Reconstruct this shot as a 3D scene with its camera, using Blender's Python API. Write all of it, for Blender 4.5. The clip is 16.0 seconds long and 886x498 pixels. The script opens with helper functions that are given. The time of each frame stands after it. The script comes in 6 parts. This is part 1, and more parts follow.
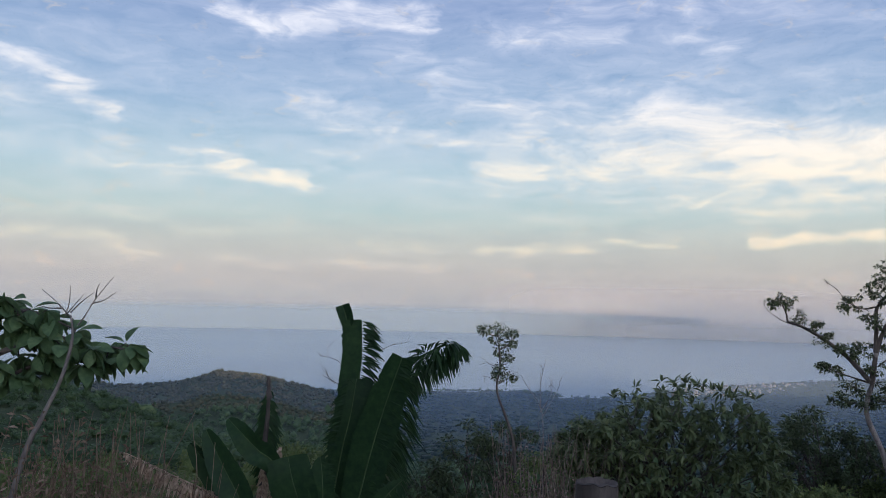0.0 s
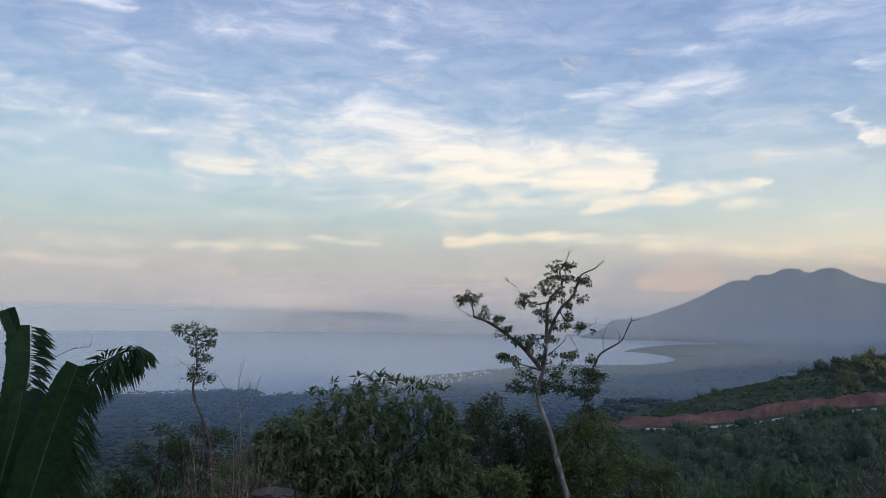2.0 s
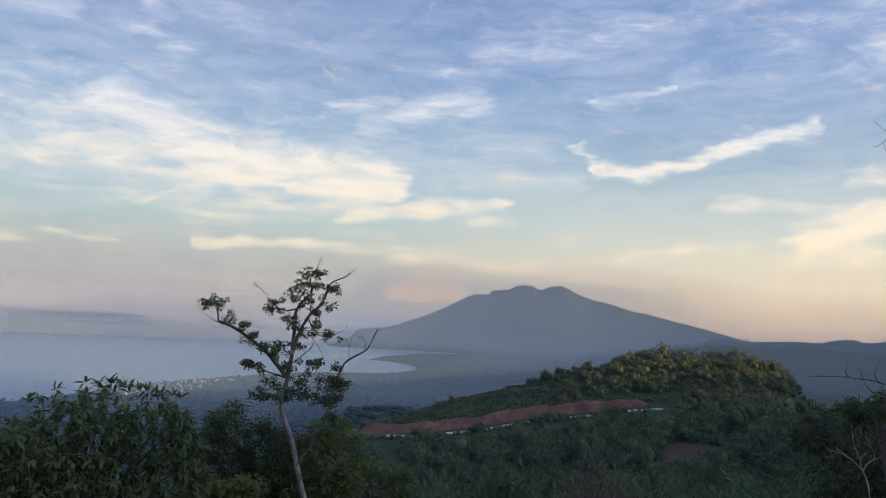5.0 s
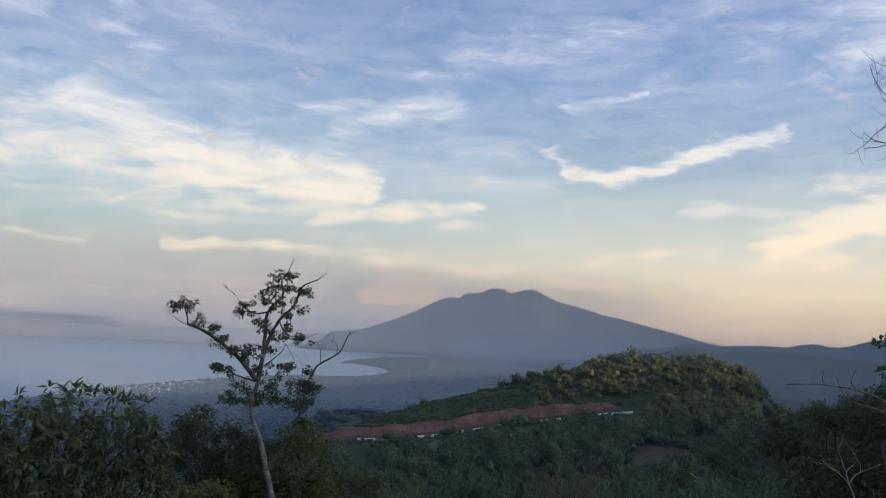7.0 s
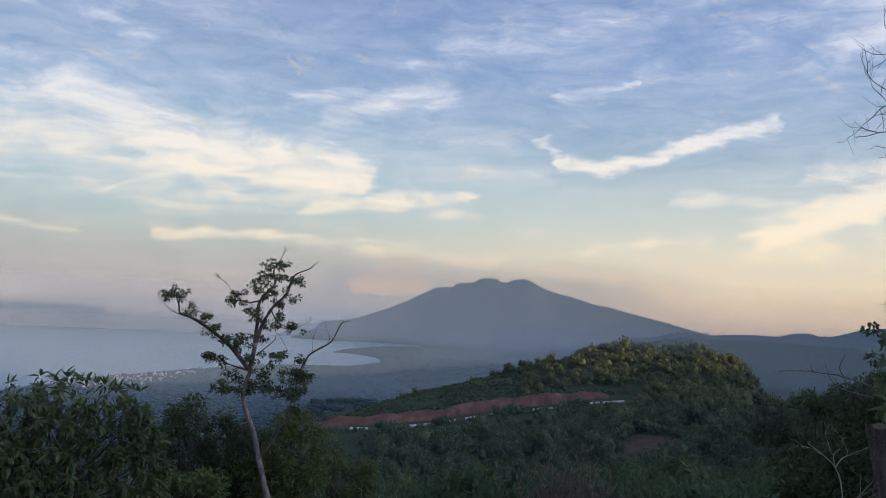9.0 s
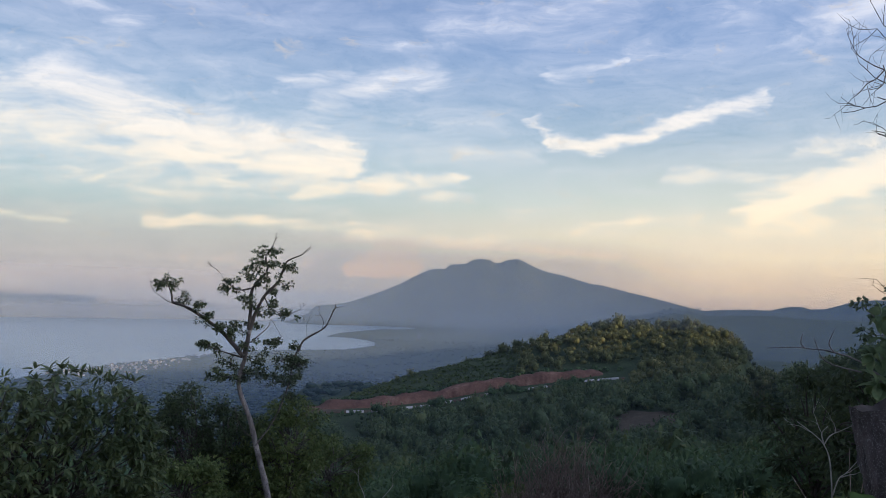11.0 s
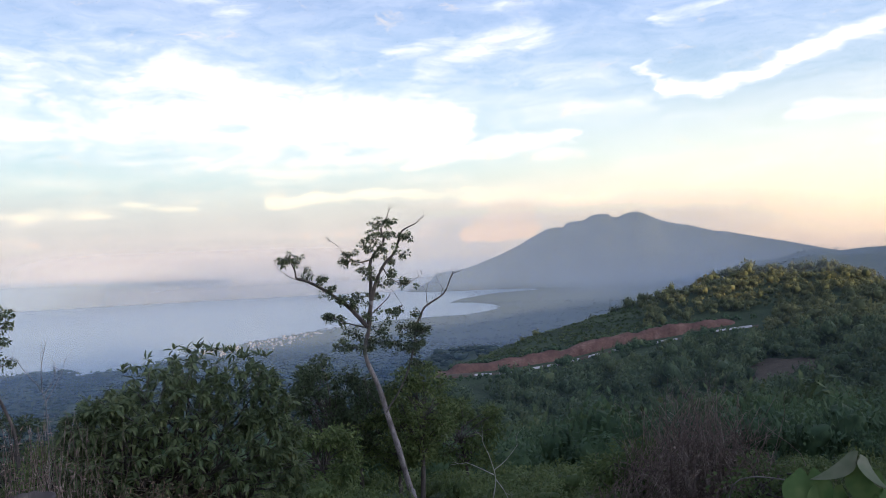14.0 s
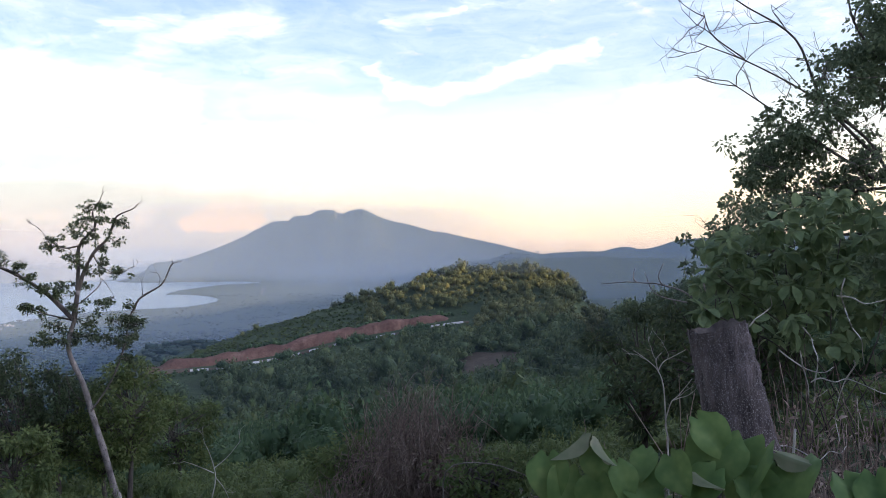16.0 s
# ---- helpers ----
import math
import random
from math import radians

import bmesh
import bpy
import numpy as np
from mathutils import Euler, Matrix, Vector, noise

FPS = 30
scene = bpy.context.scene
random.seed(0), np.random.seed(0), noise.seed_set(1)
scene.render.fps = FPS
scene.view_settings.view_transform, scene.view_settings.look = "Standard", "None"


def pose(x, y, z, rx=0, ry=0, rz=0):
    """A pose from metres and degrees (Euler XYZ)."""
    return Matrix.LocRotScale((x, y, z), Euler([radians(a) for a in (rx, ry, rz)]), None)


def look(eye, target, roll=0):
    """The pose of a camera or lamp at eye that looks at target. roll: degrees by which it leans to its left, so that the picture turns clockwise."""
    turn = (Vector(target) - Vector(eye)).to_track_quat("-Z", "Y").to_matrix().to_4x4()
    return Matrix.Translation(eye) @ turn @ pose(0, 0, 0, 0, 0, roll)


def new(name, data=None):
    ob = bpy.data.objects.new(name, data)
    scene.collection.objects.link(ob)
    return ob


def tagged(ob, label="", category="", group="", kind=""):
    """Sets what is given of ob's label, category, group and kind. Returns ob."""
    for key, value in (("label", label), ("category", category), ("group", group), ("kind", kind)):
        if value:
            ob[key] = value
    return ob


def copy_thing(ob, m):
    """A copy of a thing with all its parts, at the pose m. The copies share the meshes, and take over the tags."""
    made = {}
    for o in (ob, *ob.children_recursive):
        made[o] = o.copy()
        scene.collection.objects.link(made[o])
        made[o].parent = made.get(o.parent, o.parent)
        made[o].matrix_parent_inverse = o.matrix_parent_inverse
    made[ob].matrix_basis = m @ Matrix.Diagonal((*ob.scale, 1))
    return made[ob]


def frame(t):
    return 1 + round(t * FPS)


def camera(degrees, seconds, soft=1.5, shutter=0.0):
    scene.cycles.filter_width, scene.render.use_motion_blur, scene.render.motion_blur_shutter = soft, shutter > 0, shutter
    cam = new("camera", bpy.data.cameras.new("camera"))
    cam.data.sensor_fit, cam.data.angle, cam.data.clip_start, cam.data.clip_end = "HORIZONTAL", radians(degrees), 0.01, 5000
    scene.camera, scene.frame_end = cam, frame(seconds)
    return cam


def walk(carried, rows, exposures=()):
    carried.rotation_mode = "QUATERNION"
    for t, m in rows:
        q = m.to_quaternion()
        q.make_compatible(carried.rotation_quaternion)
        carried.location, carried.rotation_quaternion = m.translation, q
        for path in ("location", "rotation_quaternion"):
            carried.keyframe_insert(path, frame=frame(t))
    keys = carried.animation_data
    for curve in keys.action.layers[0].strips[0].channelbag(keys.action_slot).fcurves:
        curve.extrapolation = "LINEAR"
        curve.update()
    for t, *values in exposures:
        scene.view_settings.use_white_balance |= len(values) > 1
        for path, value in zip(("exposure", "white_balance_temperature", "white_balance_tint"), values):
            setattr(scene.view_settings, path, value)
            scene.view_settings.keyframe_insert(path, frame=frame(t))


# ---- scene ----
cam = camera(56.27, 16.0, 0.8)
PATH = [
    (0.0, (0.000, -0.000, -0.000), (0.023, 9.977, 0.682), 1.34),
    (0.5, (0.010, -0.010, 0.009), (0.112, 9.962, 0.758), 0.71),
    (1.0, (0.019, -0.024, 0.015), (0.860, 9.918, 0.692), 0.34),
    (1.5, (0.051, -0.002, 0.034), (2.231, 9.737, 0.655), 0.66),
    (2.0, (0.082, -0.026, 0.051), (3.556, 9.325, 0.752), 0.84),
    (2.5, (0.111, 0.012, 0.041), (4.417, 9.001, 0.845), 1.10),
    (3.0, (0.115, 0.022, 0.036), (5.020, 8.689, 0.947), 0.86),
    (3.5, (0.105, -0.031, 0.055), (5.474, 8.360, 0.926), 0.79),
    (4.0, (0.091, -0.076, 0.067), (5.772, 8.118, 0.839), 1.16),
    (4.5, (0.070, -0.075, 0.056), (5.976, 7.954, 0.867), 2.05),
    (7.0, (0.139, 0.085, 0.081), (6.449, 7.787, 1.012), 2.89),
    (7.5, (0.138, 0.078, 0.106), (6.527, 7.719, 0.994), 2.96),
    (8.0, (0.127, 0.053, 0.098), (6.543, 7.675, 0.957), 2.88),
    (8.5, (0.132, 0.073, 0.098), (6.544, 7.701, 0.927), 2.88),
    (9.0, (0.135, 0.070, 0.062), (6.528, 7.717, 0.872), 2.86),
    (9.5, (0.137, 0.096, 0.097), (6.512, 7.762, 0.871), 2.90),
    (12.0, (0.131, 0.018, 0.097), (6.486, 7.730, 0.469), -0.37),
    (12.5, (0.167, 0.021, 0.097), (6.099, 8.066, 0.390), -1.66),
    (13.0, (0.239, 0.053, 0.079), (5.820, 8.349, 0.283), -2.19),
    (13.5, (0.266, 0.059, 0.070), (5.693, 8.456, 0.256), -2.08),
    (14.0, (0.294, 0.075, 0.065), (5.647, 8.519, 0.227), -2.63),
    (14.5, (0.312, 0.072, 0.054), (5.841, 8.404, 0.100), -2.08),
    (15.0, (0.314, 0.106, 0.048), (6.674, 7.822, -0.061), -0.54),
    (15.5, (0.257, 0.137, 0.058), (7.498, 7.032, -0.078), 0.02),
    (16.0, (0.237, 0.139, 0.061), (8.034, 6.401, 0.066), -0.50),
]
walk(cam, [(t, look(eye, target, roll)) for t, eye, target, roll in PATH], [(0.0, 0.29, 6500, 10), (4.5, 0.18, 6450, 10), (9.5, 0.14, 6450, 10), (12.0, 0.42, 6550, 10.5), (12.5, 0.52, 6600, 11), (13.0, 0.66, 6600, 11), (13.5, 0.74, 6650, 11), (14.0, 0.80, 6650, 11.5), (14.5, 0.85, 6650, 11.5), (15.0, 0.91, 6700, 11.5), (15.5, 1.02, 6700, 12), (16.0, 1.08, 6700, 12)])

# ---- light ----
SUN_AZ, SUN_EL = 160.0, 5.7        # bearing clockwise from +y, height above the horizon
SKY_LIGHT, SUN_LIGHT = 1.0, 5.0
sun_data = bpy.data.lights.new("sun", "SUN")
sun_data.energy, sun_data.angle, sun_data.color = SUN_LIGHT, radians(0.6), (1.0, 0.68, 0.36)
sun = new("sun", sun_data)
sun_from = Vector((math.sin(radians(SUN_AZ)) * math.cos(radians(SUN_EL)), math.cos(radians(SUN_AZ)) * math.cos(radians(SUN_EL)), math.sin(radians(SUN_EL))))
sun.matrix_world = look(sun_from * 100, (0, 0, 0))


class Nodes:
    """A short hand for node trees."""

    def __init__(self, tree):
        self.tree = tree
        tree.nodes.clear()

    def add(self, kind, **sets):
        node = self.tree.nodes.new(kind)
        for key, value in sets.items():
            setattr(node, key, value)
        return node

    def link(self, a, b):
        self.tree.links.new(a, b)

    def put(self, socket, value):
        if isinstance(value, bpy.types.NodeSocket):
            self.link(value, socket)
        elif value is not None:
            socket.default_value = value

    def math(self, op, a, b=None, c=None, clamp=False):
        node = self.add("ShaderNodeMath", operation=op, use_clamp=clamp)
        for i, v in enumerate((a, b, c)):
            self.put(node.inputs[i], v)
        return node.outputs[0]

    def mix(self, f, a, b, blend="MIX"):
        node = self.add("ShaderNodeMix", data_type="RGBA", blend_type=blend)
        self.put(node.inputs[0], f)
        for i, v in ((6, a), (7, b)):
            self.put(node.inputs[i], (*v, 1) if isinstance(v, tuple) and len(v) == 3 else v)
        return node.outputs[2]

    def ramp(self, f, stops, interpolation="LINEAR"):
        node = self.add("ShaderNodeValToRGB")
        node.color_ramp.interpolation = interpolation
        while len(node.color_ramp.elements) < len(stops):
            node.color_ramp.elements.new(0.5)
        for e, (p, c) in zip(node.color_ramp.elements, stops):
            e.position, e.color = p, (*c, 1) if len(c) == 3 else c
        self.put(node.inputs[0], f)
        return node.outputs[0]

    def noise(self, vector, scale, detail=4, rough=0.55, distort=0.0):
        node = self.add("ShaderNodeTexNoise")
        self.put(node.inputs["Vector"], vector)
        for key, v in (("Scale", scale), ("Detail", detail), ("Roughness", rough), ("Distortion", distort)):
            node.inputs[key].default_value = v
        return node.outputs[0]

    def span(self, v, a, b, c=0.0, d=1.0, smooth=False):
        node = self.add("ShaderNodeMapRange", interpolation_type="SMOOTHSTEP" if smooth else "LINEAR")
        for i, x in enumerate((v, a, b, c, d)):
            self.put(node.inputs[i], x)
        return node.outputs[0]

    def mapping(self, v, scale=(1, 1, 1), loc=(0, 0, 0), rot=(0, 0, 0), kind="POINT"):
        node = self.add("ShaderNodeMapping", vector_type=kind)
        self.put(node.inputs[0], v)
        node.inputs[1].default_value, node.inputs[2].default_value, node.inputs[3].default_value = loc, rot, scale
        return node.outputs[0]


# ---- the evening sky: clear air, thin cirrus, haze along the horizon ----
world = bpy.data.worlds.new("evening_sky")
world.use_nodes = True
scene.world = world
n = Nodes(world.node_tree)
way = n.add("ShaderNodeTexCoord").outputs["Generated"]
sep = n.add("ShaderNodeSeparateXYZ")
n.link(way, sep.inputs[0])
AZ = n.math("MULTIPLY", n.math("ARCTAN2", sep.outputs[0], sep.outputs[1]), 180 / math.pi)
EL = n.math("MULTIPLY", n.math("ARCSINE", sep.outputs[2]), 180 / math.pi)
com = n.add("ShaderNodeCombineXYZ")
n.link(AZ, com.inputs[0])
n.link(EL, com.inputs[1])
chart = com.outputs[0]                                     # degrees: bearing, height
air = n.add("ShaderNodeTexSky", sky_type="NISHITA", sun_disc=False, sun_elevation=radians(SUN_EL), sun_rotation=radians(SUN_AZ), altitude=150, dust_density=2.0)
clear = n.ramp(n.span(EL, -5, 40), [
    (0.0, (0.38, 0.41, 0.45)), (0.11, (0.47, 0.455, 0.455)), (0.155, (0.54, 0.495, 0.47)), (0.20, (0.49, 0.51, 0.49)), (0.25, (0.44, 0.56, 0.58)), (0.31, (0.39, 0.54, 0.64)),
    (0.42, (0.28, 0.41, 0.61)), (0.56, (0.225, 0.32, 0.55)), (1.0, (0.12, 0.20, 0.46))])
warm = n.ramp(n.span(EL, -5, 40), [
    (0.0, (0.62, 0.46, 0.34)), (0.11, (1.22, 0.86, 0.55)), (0.18, (1.25, 1.0, 0.66)), (0.26, (0.70, 0.74, 0.66)), (0.36, (0.35, 0.47, 0.60)), (0.48, (0.235, 0.36, 0.61)), (1.0, (0.14, 0.21, 0.46))])
toward = n.math("ABSOLUTE", n.math("SUBTRACT", AZ, 88.0))
sky = n.mix(n.span(toward, 70, 24, 0, 1, True), clear, warm)
air_light = n.mix(1.0, air.outputs[0], (0.10, 0.10, 0.10), "MULTIPLY")
sky = n.mix(0.15, sky, air_light)

# slow wind-drawn warping of the clouds' outlines, and their fibres
def warped(v, stretch, reach, detail=4):
    """The chart v, pushed about by soft noise up to reach degrees."""
    w = n.add("ShaderNodeTexNoise")
    n.link(n.mapping(v, (*stretch, 1)), w.inputs["Vector"])
    w.inputs["Scale"].default_value, w.inputs["Detail"].default_value = 1.0, detail
    off = n.add("ShaderNodeVectorMath", operation="MULTIPLY_ADD")
    n.link(w.outputs["Color"], off.inputs[0])
    off.inputs[1].default_value, off.inputs[2].default_value = (2 * reach[0], 2 * reach[1], 0), (-reach[0], -reach[1], 0)
    ad = n.add("ShaderNodeVectorMath", operation="ADD")
    n.link(v, ad.inputs[0])
    n.link(off.outputs[0], ad.inputs[1])
    return ad.outputs[0]


bent = warped(warped(chart, (0.10, 0.24), (1.6, 0.7)), (0.42, 1.2), (2.2, 0.65), 6)
drawn = warped(chart, (0.12, 0.3), (5.0, 1.3), 4)
long_fibre = n.span(n.noise(n.mapping(drawn, (0.10, 0.75, 1), rot=(0, 0, radians(9))), 1.0, 8, 0.62, 0.5), 0.30, 0.70)
curl = n.span(n.noise(n.mapping(drawn, (0.34, 0.85, 1), rot=(0, 0, radians(-14))), 1.0, 8, 0.60, 0.25), 0.30, 0.70)
fluff = n.span(n.noise(n.mapping(bent, (0.40, 0.62, 1)), 1.0, 7, 0.62), 0.28, 0.72)
fibre = n.math("ADD", n.math("MULTIPLY", long_fibre, 0.5), n.math("MULTIPLY", curl, 0.5))


split = n.add("ShaderNodeSeparateXYZ")
n.link(bent, split.inputs[0])
flat = split.outputs[0], split.outputs[1]


def cloud(total, az, el, az2, el2, wide, amount, soft=1.0):
    """A drawn-out cloud between two bearings and heights; wide: half its breadth in degrees."""
    dx, dy = az2 - az, el2 - el
    reach = wide * 1.7
    at = n.add("ShaderNodeCombineXYZ")                     # strung one after another, so that few are held at once
    for i, w in enumerate((*flat, total)):
        n.put(at.inputs[i], w)
    v = n.mapping(at.outputs[0], (reach, reach, 1000), ((az + az2) / 2, (el + el2) / 2, 0), (0, 0, math.atan2(dy, dx)), "TEXTURE")
    for op, w in (("ABSOLUTE", None), ("SUBTRACT", (math.hypot(dx, dy) / 2 / reach, 0, 0)), ("MAXIMUM", (0, 0, 0))):
        step = n.add("ShaderNodeVectorMath", operation=op)
        n.link(v, step.inputs[0])
        if w:
            step.inputs[1].default_value = w
        v = step.outputs[0]
    size = n.add("ShaderNodeVectorMath", operation="LENGTH")
    n.link(v, size.inputs[0])
    a = n.span(size.outputs["Value"], 1.0, 1.0 - 0.95 * soft, 0, amount, True)
    return a if total is None else n.math("SMOOTH_MAX", total, a, 0.25)


# clouds: bearing and height of both ends, half their breadth, thickness
BANK = [                                          # the great bright bank
    (20.3, 10.1, 26.9, 9.6, 2.05, 1.1), (26.9, 9.6, 33.2, 9.1, 2.05, 1.1), (23.8, 8.5, 30.0, 8.5, 1.85, 0.77), (15.0, 13.3, 18.4, 11.9, 1.95, 0.88), (18.4, 11.9, 22.2, 10.2, 1.95, 0.88),
    (8.7, 13.9, 15.0, 13.3, 2.44, 0.5), (4.1, 10.2, 12.6, 10.5, 3.02, 0.68), (12.6, 10.5, 20.0, 8.9, 3.02, 0.68), (20.4, 6.3, 25.4, 7.0, 1.76, 0.55), (30.1, 7.0, 36.0, 7.7, 0.74, 0.83),
    (36.0, 7.7, 41.4, 8.3, 0.74, 0.83), (28.5, 6.1, 33.2, 5.9, 0.78, 0.5), (38.9, 7.1, 42.7, 7.2, 0.49, 0.55), (6.1, 7.3, 18.6, 6.2, 2.44, 0.35)]
UPPER = [                                          # high wisps
    (29.1, 14.1, 33.9, 14.9, 0.75, 0.6), (31.9, 13.3, 39.1, 15.0, 1.42, 0.66), (26.8, 13.2, 31.5, 13.7, 0.85, 0.32), (37.7, 11.9, 41.2, 12.2, 0.62, 0.54), (41.6, 10.2, 44.3, 10.0, 0.43, 0.38),
    (47.8, 15.3, 50.6, 15.5, 0.55, 0.57), (50.2, 15.5, 52.8, 15.9, 0.4, 0.63), (35.1, 17.0, 41.4, 17.3, 0.67, 0.38), (40.2, 19.0, 53.8, 20.1, 1.98, 0.46), (53.7, 16.7, 59.7, 17.7, 1.61, 0.44),
    (3.6, 18.2, 11.6, 18.6, 1.61, 0.44), (10.2, 14.4, 12.6, 14.6, 0.95, 0.54), (17.0, 18.0, 19.3, 17.3, 1.04, 0.49), (3.9, 14.1, 5.8, 13.7, 0.85, 0.54), (16.6, 19.4, 29.1, 17.3, 1.89, 0.22)]
HOOK = [                                          # the long hooked streak
    (46.6, 12.3, 48.4, 10.9, 0.5, 0.72), (48.0, 10.7, 50.9, 10.5, 0.5, 0.99), (50.6, 10.6, 54.6, 11.4, 0.53, 0.99), (54.1, 11.3, 57.6, 12.5, 0.56, 0.95), (57.2, 12.4, 61.8, 13.4, 0.63, 0.9),
    (52.2, 12.3, 54.8, 12.5, 0.4, 0.41)]
EAST = [                                          # streaks toward the light
    (56.2, 8.8, 62.9, 8.3, 0.65, 0.69), (61.2, 6.4, 64.9, 7.5, 1.49, 1.12), (64.9, 7.5, 69.2, 9.0, 1.49, 1.12), (64.2, 10.2, 69.2, 10.4, 0.84, 0.69), (49.5, 7.3, 57.0, 7.7, 0.65, 0.38),
    (49.6, 4.9, 57.6, 5.7, 0.75, 0.69), (44.5, 5.8, 48.8, 6.3, 0.99, 0.38), (63.8, 16.7, 69.2, 18.5, 1.78, 0.56), (58.1, 19.3, 65.1, 20.4, 1.49, 0.5), (57.8, 4.0, 69.3, 5.6, 2.22, 0.62),
    (47.8, 2.3, 54.2, 1.9, 0.69, 0.5)]
BELT = [                                          # low cream streaks
    (20.9, 4.7, 29.3, 4.7, 0.51, 0.76), (29.3, 4.7, 35.2, 4.3, 0.51, 0.76), (34.4, 4.4, 44.8, 3.6, 0.66, 0.76), (44.8, 3.6, 53.1, 2.9, 0.66, 0.76), (4.4, 3.8, 15.4, 4.5, 0.45, 0.49),
    (37.2, 3.9, 43.3, 3.6, 1.23, 0.46), (-28.2, 5.2, -18.6, 5.5, 0.66, 0.4), (-28.1, 4.2, -21.1, 3.6, 0.81, 0.49), (-21.3, 3.0, -12.7, 3.1, 0.4, 0.4), (-13.1, 2.7, 0.0, 2.7, 0.4, 0.49),
    (-5.5, 3.8, 0.8, 3.7, 0.45, 0.44), (2.7, 3.8, 15.6, 4.5, 0.45, 0.53), (-18.2, 4.4, -15.0, 4.5, 0.62, 0.33)]
SEAWARD = [                                          # cirrus over the open sea
    (-15.8, 19.4, -12.2, 18.5, 0.9, 0.83), (-12.6, 18.6, -6.8, 19.5, 1.08, 0.83), (-6.8, 19.5, -1.4, 19.1, 1.08, 0.83), (-6.7, 18.2, -1.1, 17.0, 1.17, 0.37), (-29.0, 14.7, -25.6, 13.8, 0.9, 0.78),
    (-25.9, 13.8, -22.2, 12.2, 0.9, 0.69), (-28.4, 10.5, -21.9, 9.7, 1.79, 0.32), (-22.6, 9.3, -15.2, 9.4, 1.17, 0.55), (-15.9, 9.4, -9.7, 8.1, 0.9, 0.78), (-28.3, 8.0, -14.0, 7.9, 1.79, 0.32),
    (-10.1, 13.6, -3.4, 12.0, 1.53, 0.55), (-3.8, 12.1, 1.8, 11.1, 0.76, 0.69), (1.8, 11.1, 7.5, 10.9, 0.76, 0.69), (-0.3, 15.1, 6.9, 12.7, 1.79, 0.46), (-8.2, 9.0, -6.3, 9.6, 0.49, 0.46)]
MIDDLE = [                                          # pale masses between
    (13.0, 13.2, 21.1, 11.2, 1.78, 0.65), (21.0, 10.9, 29.4, 9.2, 2.34, 0.85), (6.9, 10.3, 21.3, 9.3, 1.87, 0.35), (16.7, 17.8, 19.9, 17.0, 1.03, 0.45), (10.3, 15.0, 13.2, 14.4, 0.74, 0.5),
    (22.7, 13.2, 26.5, 13.2, 0.56, 0.4), (7.9, 19.8, 17.8, 19.9, 1.4, 0.45), (19.9, 6.6, 28.4, 7.2, 1.69, 0.4), (1.2, 18.1, 8.3, 18.5, 1.13, 0.25)]
OUT_OF_SIGHT = [(70, 20, 110, 14, 6, 0.7), (100, 8, 160, 12, 8, 0.7), (-140, 12, -70, 16, 9, 0.7), (-60, 8, -34, 9, 2.5, 0.6)]
body = None
for row in BANK + UPPER + HOOK + EAST + BELT + SEAWARD + MIDDLE + OUT_OF_SIGHT:
    body = cloud(body, *row)
haze_veil = n.math("MULTIPLY", n.span(EL, 3.0, 7.5, 0, 1, True), n.span(n.noise(n.mapping(drawn, (0.05, 0.17, 1), rot=(0, 0, radians(-9))), 1.0, 6, 0.6), 0.34, 0.68, 0, 0.55))
ragged = n.math("MULTIPLY", n.math("SUBTRACT", fibre, 0.5), n.span(body, 0.0, 0.4, 0.20, 1.0))
body = n.span(n.math("ADD", n.math("MAXIMUM", body, haze_veil), ragged), 0.05, 1.12, 0, 1)
veil_colour = n.ramp(n.span(EL, 0, 25), [(0.0, (0.72, 0.60, 0.50)), (0.18, (0.74, 0.70, 0.60)), (0.3, (0.66, 0.69, 0.70)), (0.45, (0.62, 0.67, 0.75)), (0.75, (0.53, 0.59, 0.76)), (1.0, (0.49, 0.55, 0.75))])
lit_colour = n.ramp(n.span(EL, 0, 25), [(0.0, (1.15, 0.80, 0.52)), (0.2, (1.10, 0.91, 0.65)), (0.38, (0.90, 0.82, 0.71)), (0.62, (0.78, 0.79, 0.85)), (1.0, (0.72, 0.74, 0.87))])
sky = n.mix(n.math("MULTIPLY", body, 0.93), sky, n.mix(n.span(body, 0.25, 0.85, 0, 1, True), veil_colour, lit_colour))
# a small sunlit heap of cloud beside the mountain
heap = cloud(cloud(None, 34.9, 1.9, 38.4, 2.1, 0.6, 1.5, 0.9), 36.2, 2.9, 38.4, 3.3, 0.55, 1.4, 0.9)
sky = n.mix(n.span(n.math("ADD", heap, n.math("MULTIPLY_ADD", fluff, 1.1, -0.55)), 0.2, 1.0, 0, 0.85, True), sky, n.mix(n.span(EL, 2.0, 3.6, 0, 1), (1.02, 0.70, 0.45), (0.70, 0.60, 0.48)))
# bluish haze that lies over the far sea
bank_top = n.math("MULTIPLY_ADD", AZ, -0.012, EL)
sky = n.mix(n.span(bank_top, 0.15, -0.45, 0, n.span(toward, 42, 62, 0.1, 0.8, True), True), sky, n.mix(n.span(AZ, -5, 14), (0.29, 0.34, 0.41), (0.40, 0.42, 0.47)))
